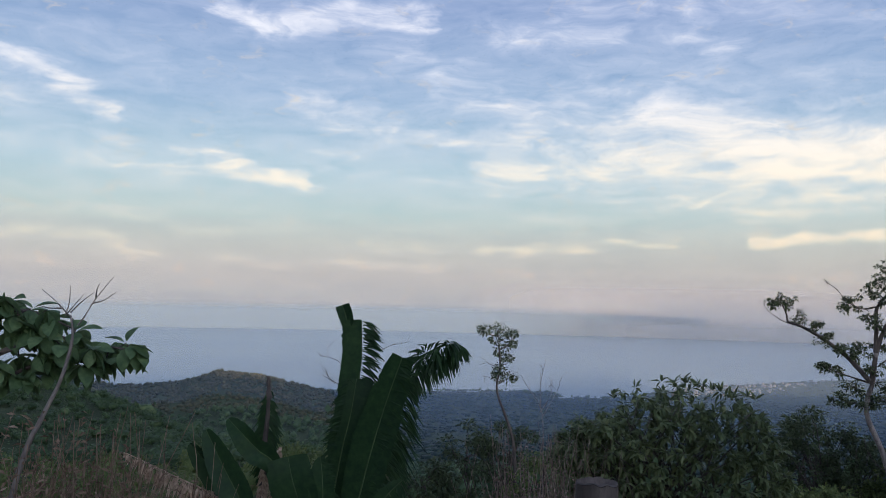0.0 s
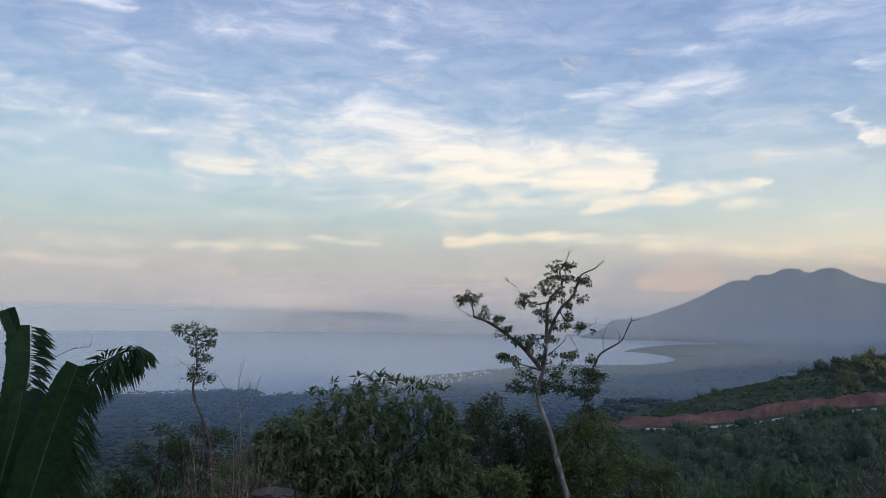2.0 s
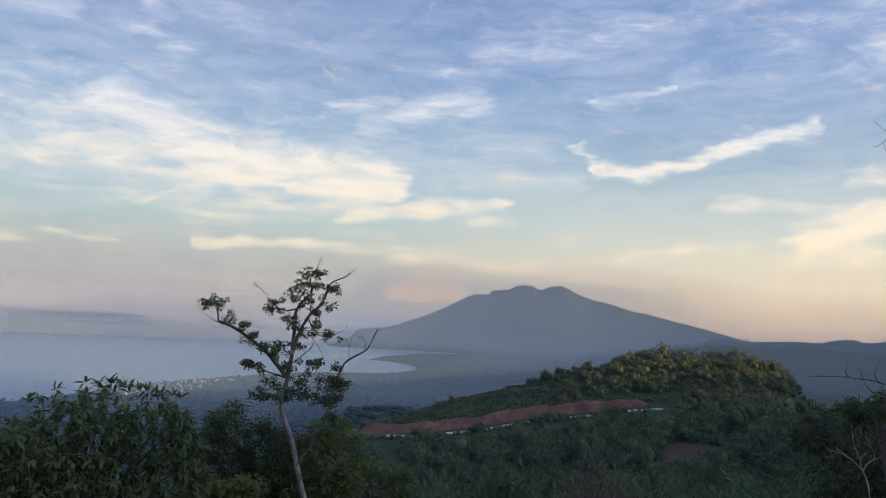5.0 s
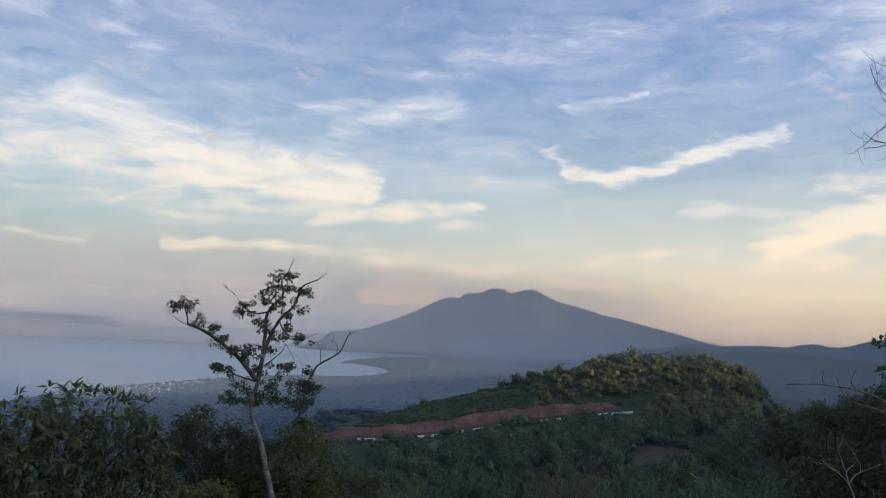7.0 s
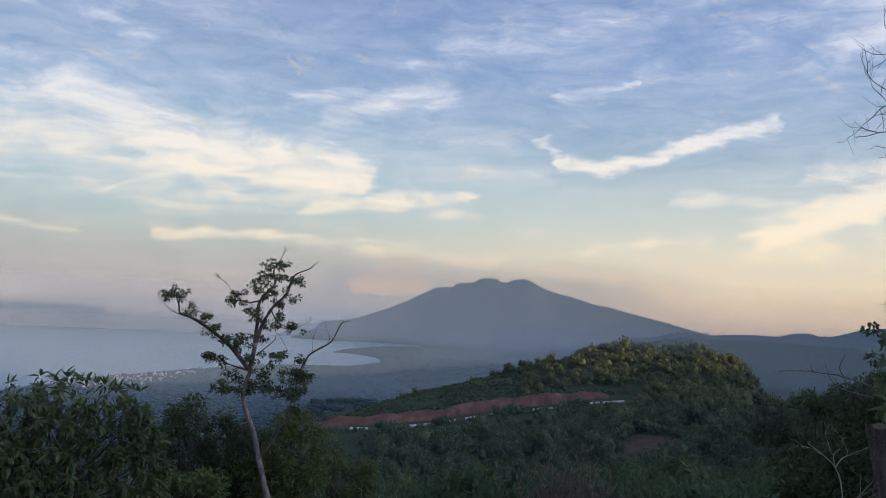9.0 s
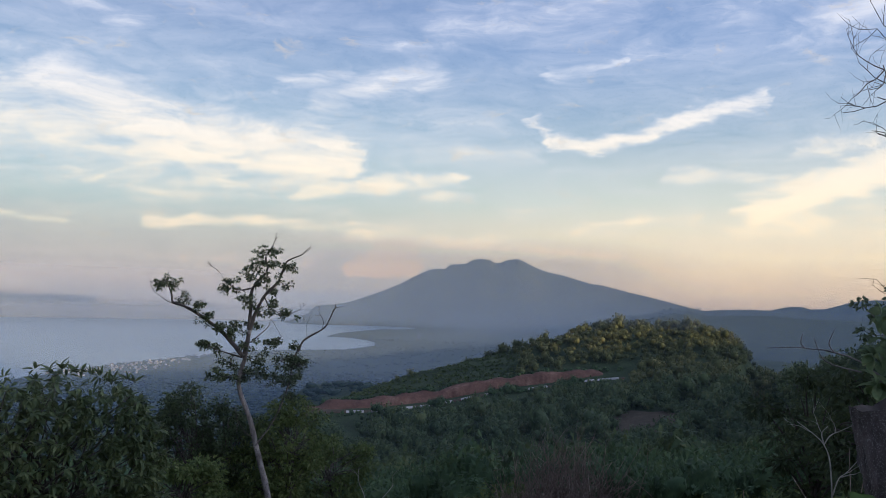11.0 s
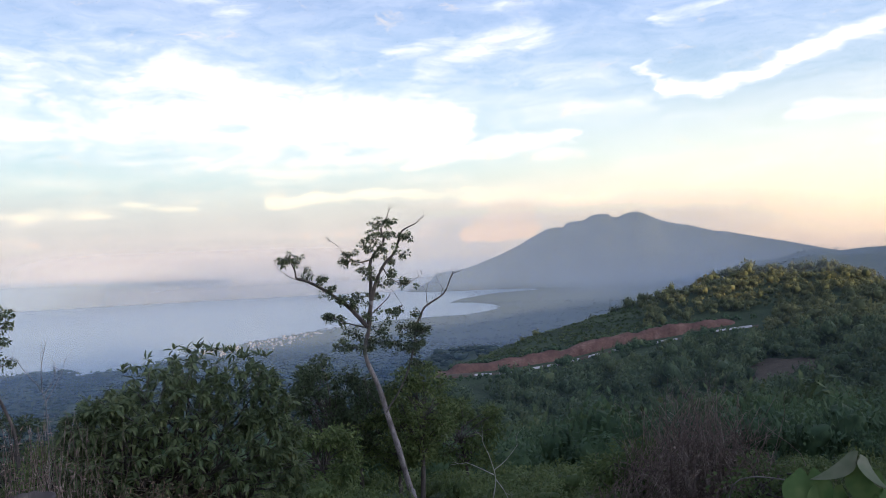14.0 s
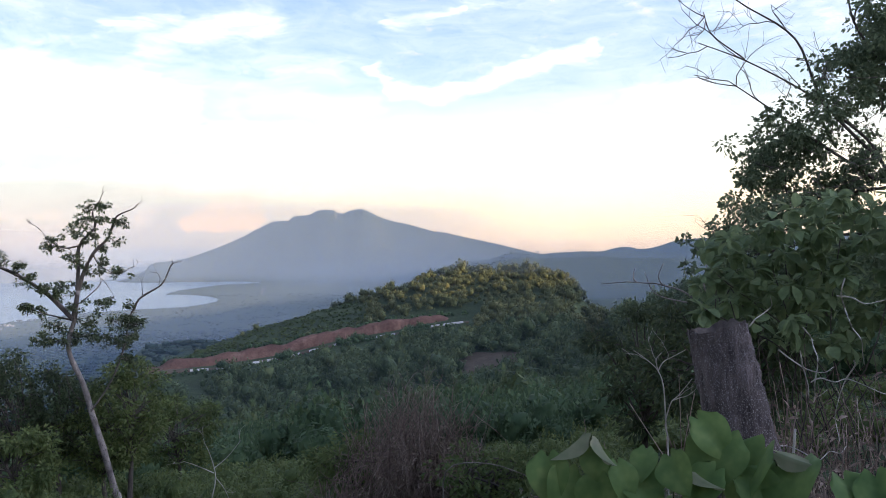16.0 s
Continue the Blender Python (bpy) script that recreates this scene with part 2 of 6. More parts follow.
# the sky brightens round the low sun
dot = n.add("ShaderNodeVectorMath", operation="DOT_PRODUCT")
n.link(way, dot.inputs[0])
dot.inputs[1].default_value = sun_from
off = n.math("MULTIPLY", n.math("ARCCOSINE", dot.outputs["Value"]), 180 / math.pi)
glow = n.math("POWER", n.span(off, 85, 6, 0, 1, True), 2.0)
sky = n.mix(glow, sky, n.mix(1.0, sky, (8.0, 7.4, 6.6), "MULTIPLY"))
back = n.add("ShaderNodeBackground")
n.link(sky, back.inputs[0])
back.inputs[1].default_value = SKY_LIGHT
n.link(back.outputs[0], n.add("ShaderNodeOutputWorld").inputs[0])


# ---- materials ----
def material(name):
    m = bpy.data.materials.new(name)
    m.use_nodes = True
    return m, Nodes(m.node_tree)


def finish(n, colour, rough=0.8, bump=None, strength=0.3, distance=0.05, spec=0.3, through_light=None, share=0.3, normal=None):
    p = n.add("ShaderNodeBsdfPrincipled")
    n.put(p.inputs["Base Color"], (*colour, 1) if isinstance(colour, tuple) else colour)
    n.put(p.inputs["Roughness"], rough)
    p.inputs["Specular IOR Level"].default_value = spec
    if bump is not None:
        b = n.add("ShaderNodeBump")
        b.inputs["Strength"].default_value, b.inputs["Distance"].default_value = strength, distance
        n.link(bump, b.inputs["Height"])
        n.link(b.outputs[0], p.inputs["Normal"])
    out = p.outputs[0]
    if through_light is not None:
        t = n.add("ShaderNodeBsdfTranslucent")
        n.put(t.inputs[0], through_light)
        m = n.add("ShaderNodeMixShader")
        m.inputs[0].default_value = share
        n.link(out, m.inputs[1])
        n.link(t.outputs[0], m.inputs[2])
        out = m.outputs[0]
    n.link(out, n.add("ShaderNodeOutputMaterial").inputs[0])
    return p


def foliage(name, dark, mid, light, share=0.3, rough=0.6, patch=0.02, gloss=0.08):
    """Leaves: each one of its own tone, with larger drifts of tone through the crown."""
    m, n = material(name)
    geo = n.add("ShaderNodeNewGeometry")
    drift = n.noise(geo.outputs["Position"], patch, 3)
    own = geo.outputs["Random Per Island"]
    clump = n.noise(geo.outputs["Position"], patch * 14, 2)
    f = n.math("ADD", n.math("MULTIPLY", own, 0.38), n.math("ADD", n.math("MULTIPLY", drift, 0.75), n.math("MULTIPLY_ADD", clump, 1.0, -0.68)), clamp=True)
    dapple = n.noise(geo.outputs["Position"], min(patch * 130, 30), 2)
    f = n.math("ADD", f, n.math("MULTIPLY_ADD", dapple, 0.9, -0.45), clamp=True)
    c = n.ramp(f, [(0.05, dark), (0.5, mid), (0.95, light)])
    finish(n, c, rough, spec=gloss, through_light=n.mix(0.5, c, tuple(min(1, 1.3 * x) for x in light)), share=share)
    return m


def bark(name, dark, light, scale=6.0, stretch=0.25, spots=None):
    m, n = material(name)
    pos = n.add("ShaderNodeTexCoord").outputs["Object"]
    a = n.noise(n.mapping(pos, (1, 1, stretch)), scale, 6, 0.65)
    b = n.noise(pos, scale * 0.25, 4)
    c = n.ramp(n.math("ADD", n.math("MULTIPLY", a, 0.7), n.math("MULTIPLY", b, 0.35)), [(0.36, dark), (0.66, light)])
    if spots:
        v = n.noise(pos, scale * 9, 3, 0.6)
        c = n.mix(n.span(v, 0.56, 0.64), c, spots)
    finish(n, c, 0.9, a, 0.7, 0.03, spec=0.15)
    return m


LEAF_WOOD = foliage("wood_leaves", (0.032, 0.056, 0.031), (0.067, 0.108, 0.052), (0.124, 0.162, 0.071))
LEAF_HILL = foliage("hill_leaves", (0.031, 0.051, 0.027), (0.073, 0.104, 0.048), (0.155, 0.160, 0.067))
# yellower copy of the hill leaves: low sun's gold put into the colour
LEAF_SUNLIT_CREST = foliage("sunlit_crest_leaves", (0.036, 0.050, 0.025), (0.088, 0.103, 0.045), (0.190, 0.168, 0.068))
LEAF_BUSH = foliage("bush_leaves", (0.038, 0.057, 0.029), (0.086, 0.112, 0.049), (0.182, 0.195, 0.094), rough=0.38, patch=0.4)
LEAF_TREE = foliage("tree_leaves", (0.030, 0.041, 0.024), (0.059, 0.079, 0.038), (0.116, 0.129, 0.061), patch=0.3)
LEAF_UNDER = foliage("undergrowth_leaves", (0.040, 0.062, 0.023), (0.095, 0.127, 0.044), (0.176, 0.184, 0.071), patch=0.15)
LEAF_BROAD = foliage("broad_leaves", (0.048, 0.084, 0.039), (0.094, 0.149, 0.066), (0.174, 0.224, 0.101), rough=0.5, patch=0.8)
LEAF_CLIMB = foliage("climber_leaves", (0.072, 0.105, 0.053), (0.138, 0.187, 0.088), (0.231, 0.270, 0.132), share=0.42, rough=0.6, patch=0.8)
LEAF_HEART = foliage("heart_leaves", (0.041, 0.083, 0.024), (0.080, 0.132, 0.040), (0.152, 0.193, 0.066), rough=0.5, patch=2.0)
LEAF_PALE = foliage("leaf_undersides", (0.10, 0.125, 0.065), (0.15, 0.165, 0.095), (0.22, 0.21, 0.135), rough=0.7, patch=2.0)
BANANA = foliage("banana_leaf", (0.011, 0.026, 0.012), (0.018, 0.040, 0.015), (0.029, 0.058, 0.020), share=0.22, rough=0.42, patch=1.0)
DRY_LEAF = foliage("dry_leaf", (0.16, 0.10, 0.065), (0.36, 0.26, 0.185), (0.60, 0.49, 0.38), share=0.2, rough=0.85, patch=2.0)
LEAF_FAR = foliage("far_leaves", (0.020, 0.036, 0.026), (0.034, 0.056, 0.038), (0.052, 0.074, 0.048))
LEAF_OVER = foliage("overhanging_leaves", (0.068, 0.092, 0.053), (0.121, 0.157, 0.089), (0.212, 0.244, 0.143), patch=0.3)
LEAF_DRY_HILL = foliage("dry_hill_leaves", (0.034, 0.044, 0.026), (0.075, 0.078, 0.046), (0.150, 0.125, 0.068))
GRASS = foliage("grass_blades", (0.040, 0.060, 0.020), (0.090, 0.105, 0.040), (0.170, 0.150, 0.075), rough=0.6, patch=0.3)
STRAW = foliage("dry_stems", (0.087, 0.057, 0.038), (0.178, 0.123, 0.082), (0.300, 0.232, 0.168), share=0.1, rough=0.9, patch=1.0)
TANGLE = foliage("dead_tangle", (0.080, 0.056, 0.044), (0.185, 0.135, 0.105), (0.400, 0.330, 0.270), share=0.1, rough=0.9, patch=1.0)
BARK_PATCHY = bark("patchy_bark", (0.05, 0.04, 0.034), (0.32, 0.275, 0.245), 3.4, 0.55, (0.07, 0.06, 0.05))
BARK_DARK = bark("dark_bark", (0.035, 0.028, 0.024), (0.11, 0.09, 0.075), 9)
TWIG = bark("dead_twig", (0.09, 0.075, 0.065), (0.22, 0.19, 0.165), 14)
PALE_TWIG = bark("bleached_twig", (0.17, 0.155, 0.13), (0.36, 0.335, 0.285), 14)
STUMP = bark("lichened_stump", (0.020, 0.016, 0.015), (0.125, 0.100, 0.095), 26, 0.22, (0.20, 0.185, 0.18))
RIB = bark("leaf_rib", (0.025, 0.045, 0.018), (0.055, 0.085, 0.034), 12, 0.1)
STEM = bark("banana_stem", (0.05, 0.055, 0.03), (0.16, 0.14, 0.08), 12, 0.1)


def ground_material():
    m, n = material("wooded_ground")
    pos = n.add("ShaderNodeNewGeometry").outputs["Position"]
    big = n.noise(pos, 0.006, 4)
    mid = n.noise(pos, 0.06, 5, 0.65)
    fine = n.noise(pos, 0.9, 4, 0.7)
    green = n.ramp(n.math("ADD", n.math("MULTIPLY", mid, 0.6), n.math("MULTIPLY", fine, 0.4)), [(0.30, (0.018, 0.026, 0.012)), (0.52, (0.042, 0.058, 0.026)), (0.72, (0.085, 0.095, 0.045))])
    field = n.ramp(mid, [(0.3, (0.055, 0.075, 0.04)), (0.7, (0.10, 0.115, 0.065))])
    c = n.mix(n.span(big, 0.60, 0.68, 0, 0.8), green, field)
    finish(n, c, 0.95, n.math("ADD", mid, fine), 0.8, 0.6, spec=0.1)
    return m


def rock_material(name, stops, scale, distance):
    m, n = material(name)
    pos = n.add("ShaderNodeNewGeometry").outputs["Position"]
    a, b = n.noise(pos, scale, 6, 0.6), n.noise(pos, scale * 7, 5, 0.65)
    f = n.math("ADD", n.math("MULTIPLY", a, 0.6), n.math("MULTIPLY", b, 0.4))
    finish(n, n.ramp(f, stops), 0.95, f, 0.7, distance, spec=0.1)
    return m


GROUND = ground_material()
MOUNTAIN = rock_material("forested_mountain", [(0.35, (0.030, 0.042, 0.030)), (0.52, (0.055, 0.068, 0.045)), (0.66, (0.095, 0.092, 0.062))], 0.006, 25)
RED_EARTH = rock_material("red_earth", [(0.32, (0.058, 0.031, 0.023)), (0.5, (0.110, 0.059, 0.043)), (0.68, (0.19, 0.117, 0.088))], 0.22, 0.5)
BROWN_EARTH = rock_material("brown_earth", [(0.32, (0.045, 0.034, 0.022)), (0.5, (0.075, 0.056, 0.035)), (0.68, (0.115, 0.088, 0.056))], 0.3, 0.3)
CONCRETE = rock_material("concrete", [(0.3, (0.26, 0.245, 0.235)), (0.5, (0.38, 0.36, 0.345)), (0.7, (0.47, 0.45, 0.43))], 0.6, 0.05)
PLASTER = rock_material("house_plaster", [(0.3, (0.17, 0.175, 0.18)), (0.6, (0.33, 0.33, 0.33))], 0.3, 0.05)
ROOF = rock_material("sheet_roof", [(0.3, (0.10, 0.105, 0.11)), (0.6, (0.22, 0.225, 0.23))], 0.25, 0.05)
ROOF_RED = rock_material("rust_roof", [(0.3, (0.09, 0.055, 0.045)), (0.6, (0.15, 0.095, 0.08))], 0.25, 0.05)


def water_material():
    m, n = material("sea_water")
    pos = n.add("ShaderNodeNewGeometry").outputs["Position"]
    streak = n.noise(n.mapping(pos, (0.0010, 0.0016, 1), rot=(0, 0, radians(25))), 1.0, 3, 0.5)
    p = finish(n, n.mix(n.span(streak, 0.35, 0.65), (0.19, 0.27, 0.31), (0.22, 0.295, 0.33)), n.span(streak, 0.35, 0.65, 0.28, 0.36), spec=0.5)
    p.inputs["IOR"].default_value = 1.33
    return m


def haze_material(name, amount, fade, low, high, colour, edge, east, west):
    """Thin mist as a tinted sheet: lets light through and scatters the rest of what falls on it."""
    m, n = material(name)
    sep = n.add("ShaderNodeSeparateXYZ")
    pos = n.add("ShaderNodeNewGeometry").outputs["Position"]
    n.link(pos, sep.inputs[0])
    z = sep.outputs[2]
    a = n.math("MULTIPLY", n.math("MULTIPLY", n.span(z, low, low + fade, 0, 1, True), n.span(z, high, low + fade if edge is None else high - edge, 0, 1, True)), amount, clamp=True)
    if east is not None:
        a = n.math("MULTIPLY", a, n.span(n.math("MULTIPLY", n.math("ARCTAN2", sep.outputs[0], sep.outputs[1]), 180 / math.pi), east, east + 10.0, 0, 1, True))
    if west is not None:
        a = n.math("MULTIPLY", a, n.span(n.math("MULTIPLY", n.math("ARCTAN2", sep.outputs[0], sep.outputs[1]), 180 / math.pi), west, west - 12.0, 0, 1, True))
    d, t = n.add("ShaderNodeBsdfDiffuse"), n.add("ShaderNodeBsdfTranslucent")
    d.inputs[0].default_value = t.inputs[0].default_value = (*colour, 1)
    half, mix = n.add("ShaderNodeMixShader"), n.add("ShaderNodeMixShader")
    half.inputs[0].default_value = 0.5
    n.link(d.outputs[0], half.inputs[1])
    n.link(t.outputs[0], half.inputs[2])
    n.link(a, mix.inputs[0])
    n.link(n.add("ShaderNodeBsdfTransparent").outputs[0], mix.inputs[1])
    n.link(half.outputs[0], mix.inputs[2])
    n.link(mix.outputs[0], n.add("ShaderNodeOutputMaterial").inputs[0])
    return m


WATER = water_material()


# ---- mesh helpers ----
def quads(verts, faces, smooth=False):
    """A mesh from arrays of corners and four-cornered faces."""
    verts, faces = np.asarray(verts, np.float32).reshape(-1, 3), np.asarray(faces, np.int32).reshape(-1, 4)
    me = bpy.data.meshes.new("mesh")
    me.vertices.add(len(verts))
    me.vertices.foreach_set("co", verts.ravel())
    me.loops.add(faces.size)
    me.loops.foreach_set("vertex_index", faces.ravel())
    me.polygons.add(len(faces))
    me.polygons.foreach_set("loop_start", np.arange(0, faces.size, 4, dtype=np.int32))
    if smooth:
        me.polygons.foreach_set("use_smooth", np.ones(len(faces), bool))
    me.update(calc_edges=True)
    return me


def join(pieces):
    """Several (corners, faces) as one."""
    vs, fs, k = [], [], 0
    for v, f in pieces:
        vs.append(np.asarray(v, float).reshape(-1, 3))
        fs.append(np.asarray(f, int).reshape(-1, 4) + k)
        k += len(vs[-1])
    return np.concatenate(vs), np.concatenate(fs)


def part(name, data, mat, parent=None, label="", smooth=False):
    ob = new(name, quads(*data, smooth))
    ob.data.name = name
    ob.data.materials.append(mat)
    if parent is not None:
        ob.parent = parent
    return tagged(ob, label)


def thing(name, label, category, group="", kind=""):
    return tagged(new(name), label, category, group, kind)


def sheet(rows):
    """A net over rows x columns of points."""
    rows = np.asarray(rows, float)
    h, w = rows.shape[:2]
    i = np.arange(h * w).reshape(h, w)
    return rows.reshape(-1, 3), np.stack([i[:-1, :-1], i[:-1, 1:], i[1:, 1:], i[1:, :-1]], -1).reshape(-1, 4)


def curve(points, steps=5):
    """A smooth line through points (Catmull-Rom)."""
    p = np.asarray(points, float)
    p = np.concatenate([[2 * p[0] - p[1]], p, [2 * p[-1] - p[-2]]])
    out = []
    for a, b, c, d in zip(p, p[1:], p[2:], p[3:]):
        for t in np.linspace(0, 1, steps, endpoint=False):
            out.append(0.5 * (2 * b + (c - a) * t + (2 * a - 5 * b + 4 * c - d) * t * t + (3 * b - a - 3 * c + d) * t ** 3))
    return np.array(out + [p[-2]])


def tube(points, r0, r1, sides=6, rng=None, rough=0.0):
    """A tapered round limb along points."""
    p = np.asarray(points, float)
    d = np.gradient(p, axis=0)
    d /= np.linalg.norm(d, axis=1)[:, None] + 1e-9
    ref = np.where(np.abs(d[:, 2:3]) > 0.9, [[1.0, 0, 0]], [[0, 0, 1.0]])
    a = np.cross(d, ref)
    a /= np.linalg.norm(a, axis=1)[:, None] + 1e-9
    b = np.cross(d, a)
    r = np.linspace(r0, r1, len(p))[:, None, None]
    if rng is not None and rough:
        r = r * (1 + rough * rng.normal(size=(len(p), sides, 1)))
    t = np.linspace(0, 2 * math.pi, sides, endpoint=False)[None, :, None]
    ring = p[:, None] + r * (np.cos(t) * a[:, None] + np.sin(t) * b[:, None])
    v, i = ring.reshape(-1, 3), np.arange(len(p) * sides).reshape(len(p), sides)
    j = np.roll(i, -1, 1)
    f = np.stack([i[:-1], j[:-1], j[1:], i[1:]], -1).reshape(-1, 4)
    k = len(v)
    caps = [[i[-1, m], i[-1, m + 1], i[-1, (m + 2) % sides], i[-1, (m + 3) % sides]] for m in range(0, sides - 2, 2)]
    return v, np.concatenate([f, np.array(caps, int).reshape(-1, 4)])


def unit(v):
    return v / (np.linalg.norm(v, axis=-1, keepdims=True) + 1e-9)


def blades(roots, ways, length, width, rng, fold=0.25, droop=0.0, normal=None):
    """Leaves: two quads each, folded along the rib, pointed at both ends. length, width: number or one for each."""
    n = len(roots)
    ways = unit(np.asarray(ways, float))
    up = rng.normal(size=(n, 3)) if normal is None else np.asarray(normal, float) + 0.25 * rng.normal(size=(n, 3))
    side = unit(np.cross(ways, up))
    up = np.cross(side, ways)
    L, W = np.broadcast_to(length, n)[:, None], np.broadcast_to(width, n)[:, None]
    sag = np.array([0, 0, -1.0]) * droop * L
    mid, tip = roots + ways * L * 0.5 + sag * 0.3, roots + ways * L + sag
    fl = up * W * fold
    v = np.stack([roots, mid + side * W * 0.5 + fl, tip, mid - side * W * 0.5 + fl, mid], 1).reshape(-1, 3)
    i = (np.arange(n) * 5)[:, None]
    f = np.stack([i + [0, 1, 2, 4], i + [0, 4, 2, 3]], 1).reshape(-1, 4)
    return v, f


def ball_points(n, rng, centre, radii, shell=0.5):
    d = unit(rng.normal(size=(n, 3)))
    return np.asarray(centre) + d * (rng.uniform(shell, 1, (n, 1)) ** 0.7) * np.asarray(radii), d


def twigs(start, way, length, radius, depth, rng, out, tips, spread=0.7, up=0.15, bits=4):
    """Grows a forked twig; fills out with tubes and tips with (end, direction)."""
    p, d, pts = np.asarray(start, float), np.asarray(way, float) / (np.linalg.norm(way) + 1e-9), []
    for k in range(bits + 1):
        pts.append(p.copy())
        d = d + rng.normal(size=3) * 0.22 + np.array([0, 0, up * 0.5])
        d /= np.linalg.norm(d)
        p = p + d * length / bits
    out.append(tube(pts, radius, radius * 0.5, 4 if depth < 2 else 5))
    tips.append((pts[-1], d))
    if depth > 0:
        for k in range(rng.integers(2, 4)):
            at = pts[rng.integers(max(1, bits // 2), bits + 1)]
            nd = d + rng.normal(size=3) * spread + np.array([0, 0, up])
            twigs(at, nd, length * rng.uniform(0.5, 0.75), radius * 0.55, depth - 1, rng, out, tips, spread, up, max(2, bits - 1))


# ---- the lie of the land, seen from the viewpoint at the origin ----
SEA = -150.0


def smooth(v, a, b):
    t = np.clip((np.asarray(v, float) - a) / (b - a), 0, 1)
    return t * t * (3 - 2 * t)


def bearing(az, r):
    return r * np.sin(np.radians(az)), r * np.cos(np.radians(az))


def relief(x, y, scale, octaves=4, seed=0.0):
    """Rolling unevenness from summed waves, -1 to 1."""
    total, amp, k = 0.0, 1.0, 1.0 / scale
    for o in range(octaves):
        a = 1.3 + 2.1 * o + seed
        total = total + amp * (np.sin(x * k * math.cos(a) + y * k * math.sin(a) + 1.7 * a + 1.3 * np.sin(k * 0.7 * (y * math.cos(a) - x * math.sin(a)) + a))
                               * np.cos(k * 0.9 * (x * math.sin(a + 1) - y * math.cos(a + 1)) + 0.6 * a))
        amp, k = amp * 0.55, k * 1.93
    return total / 2


def profile(r, knots):
    """Height by distance: knots of distance and height, each a number or one for each point, joined by eased slopes."""
    z = np.broadcast_to(np.asarray(knots[0][1], float), np.shape(r)).copy()
    for (ra, za), (rb, zb) in zip(knots, knots[1:]):
        t = np.clip((r - ra) / (rb - ra), 0, 1)
        z = np.where(r >= ra, za + (zb - za) * t, z)
    return z


def road_line(az):
    """Distance and height of the new road along the hill."""
    r = np.interp(az, [28, 33, 43, 53, 60], [222, 228, 246, 262, 265])
    return r, r * np.tan(np.radians(np.interp(az, [28, 32.8, 36, 40.1, 44, 47.8, 50.2, 53], [-8.2, -7.78, -7.72, -7.21, -6.35, -5.75, -5.3, -4.95])))


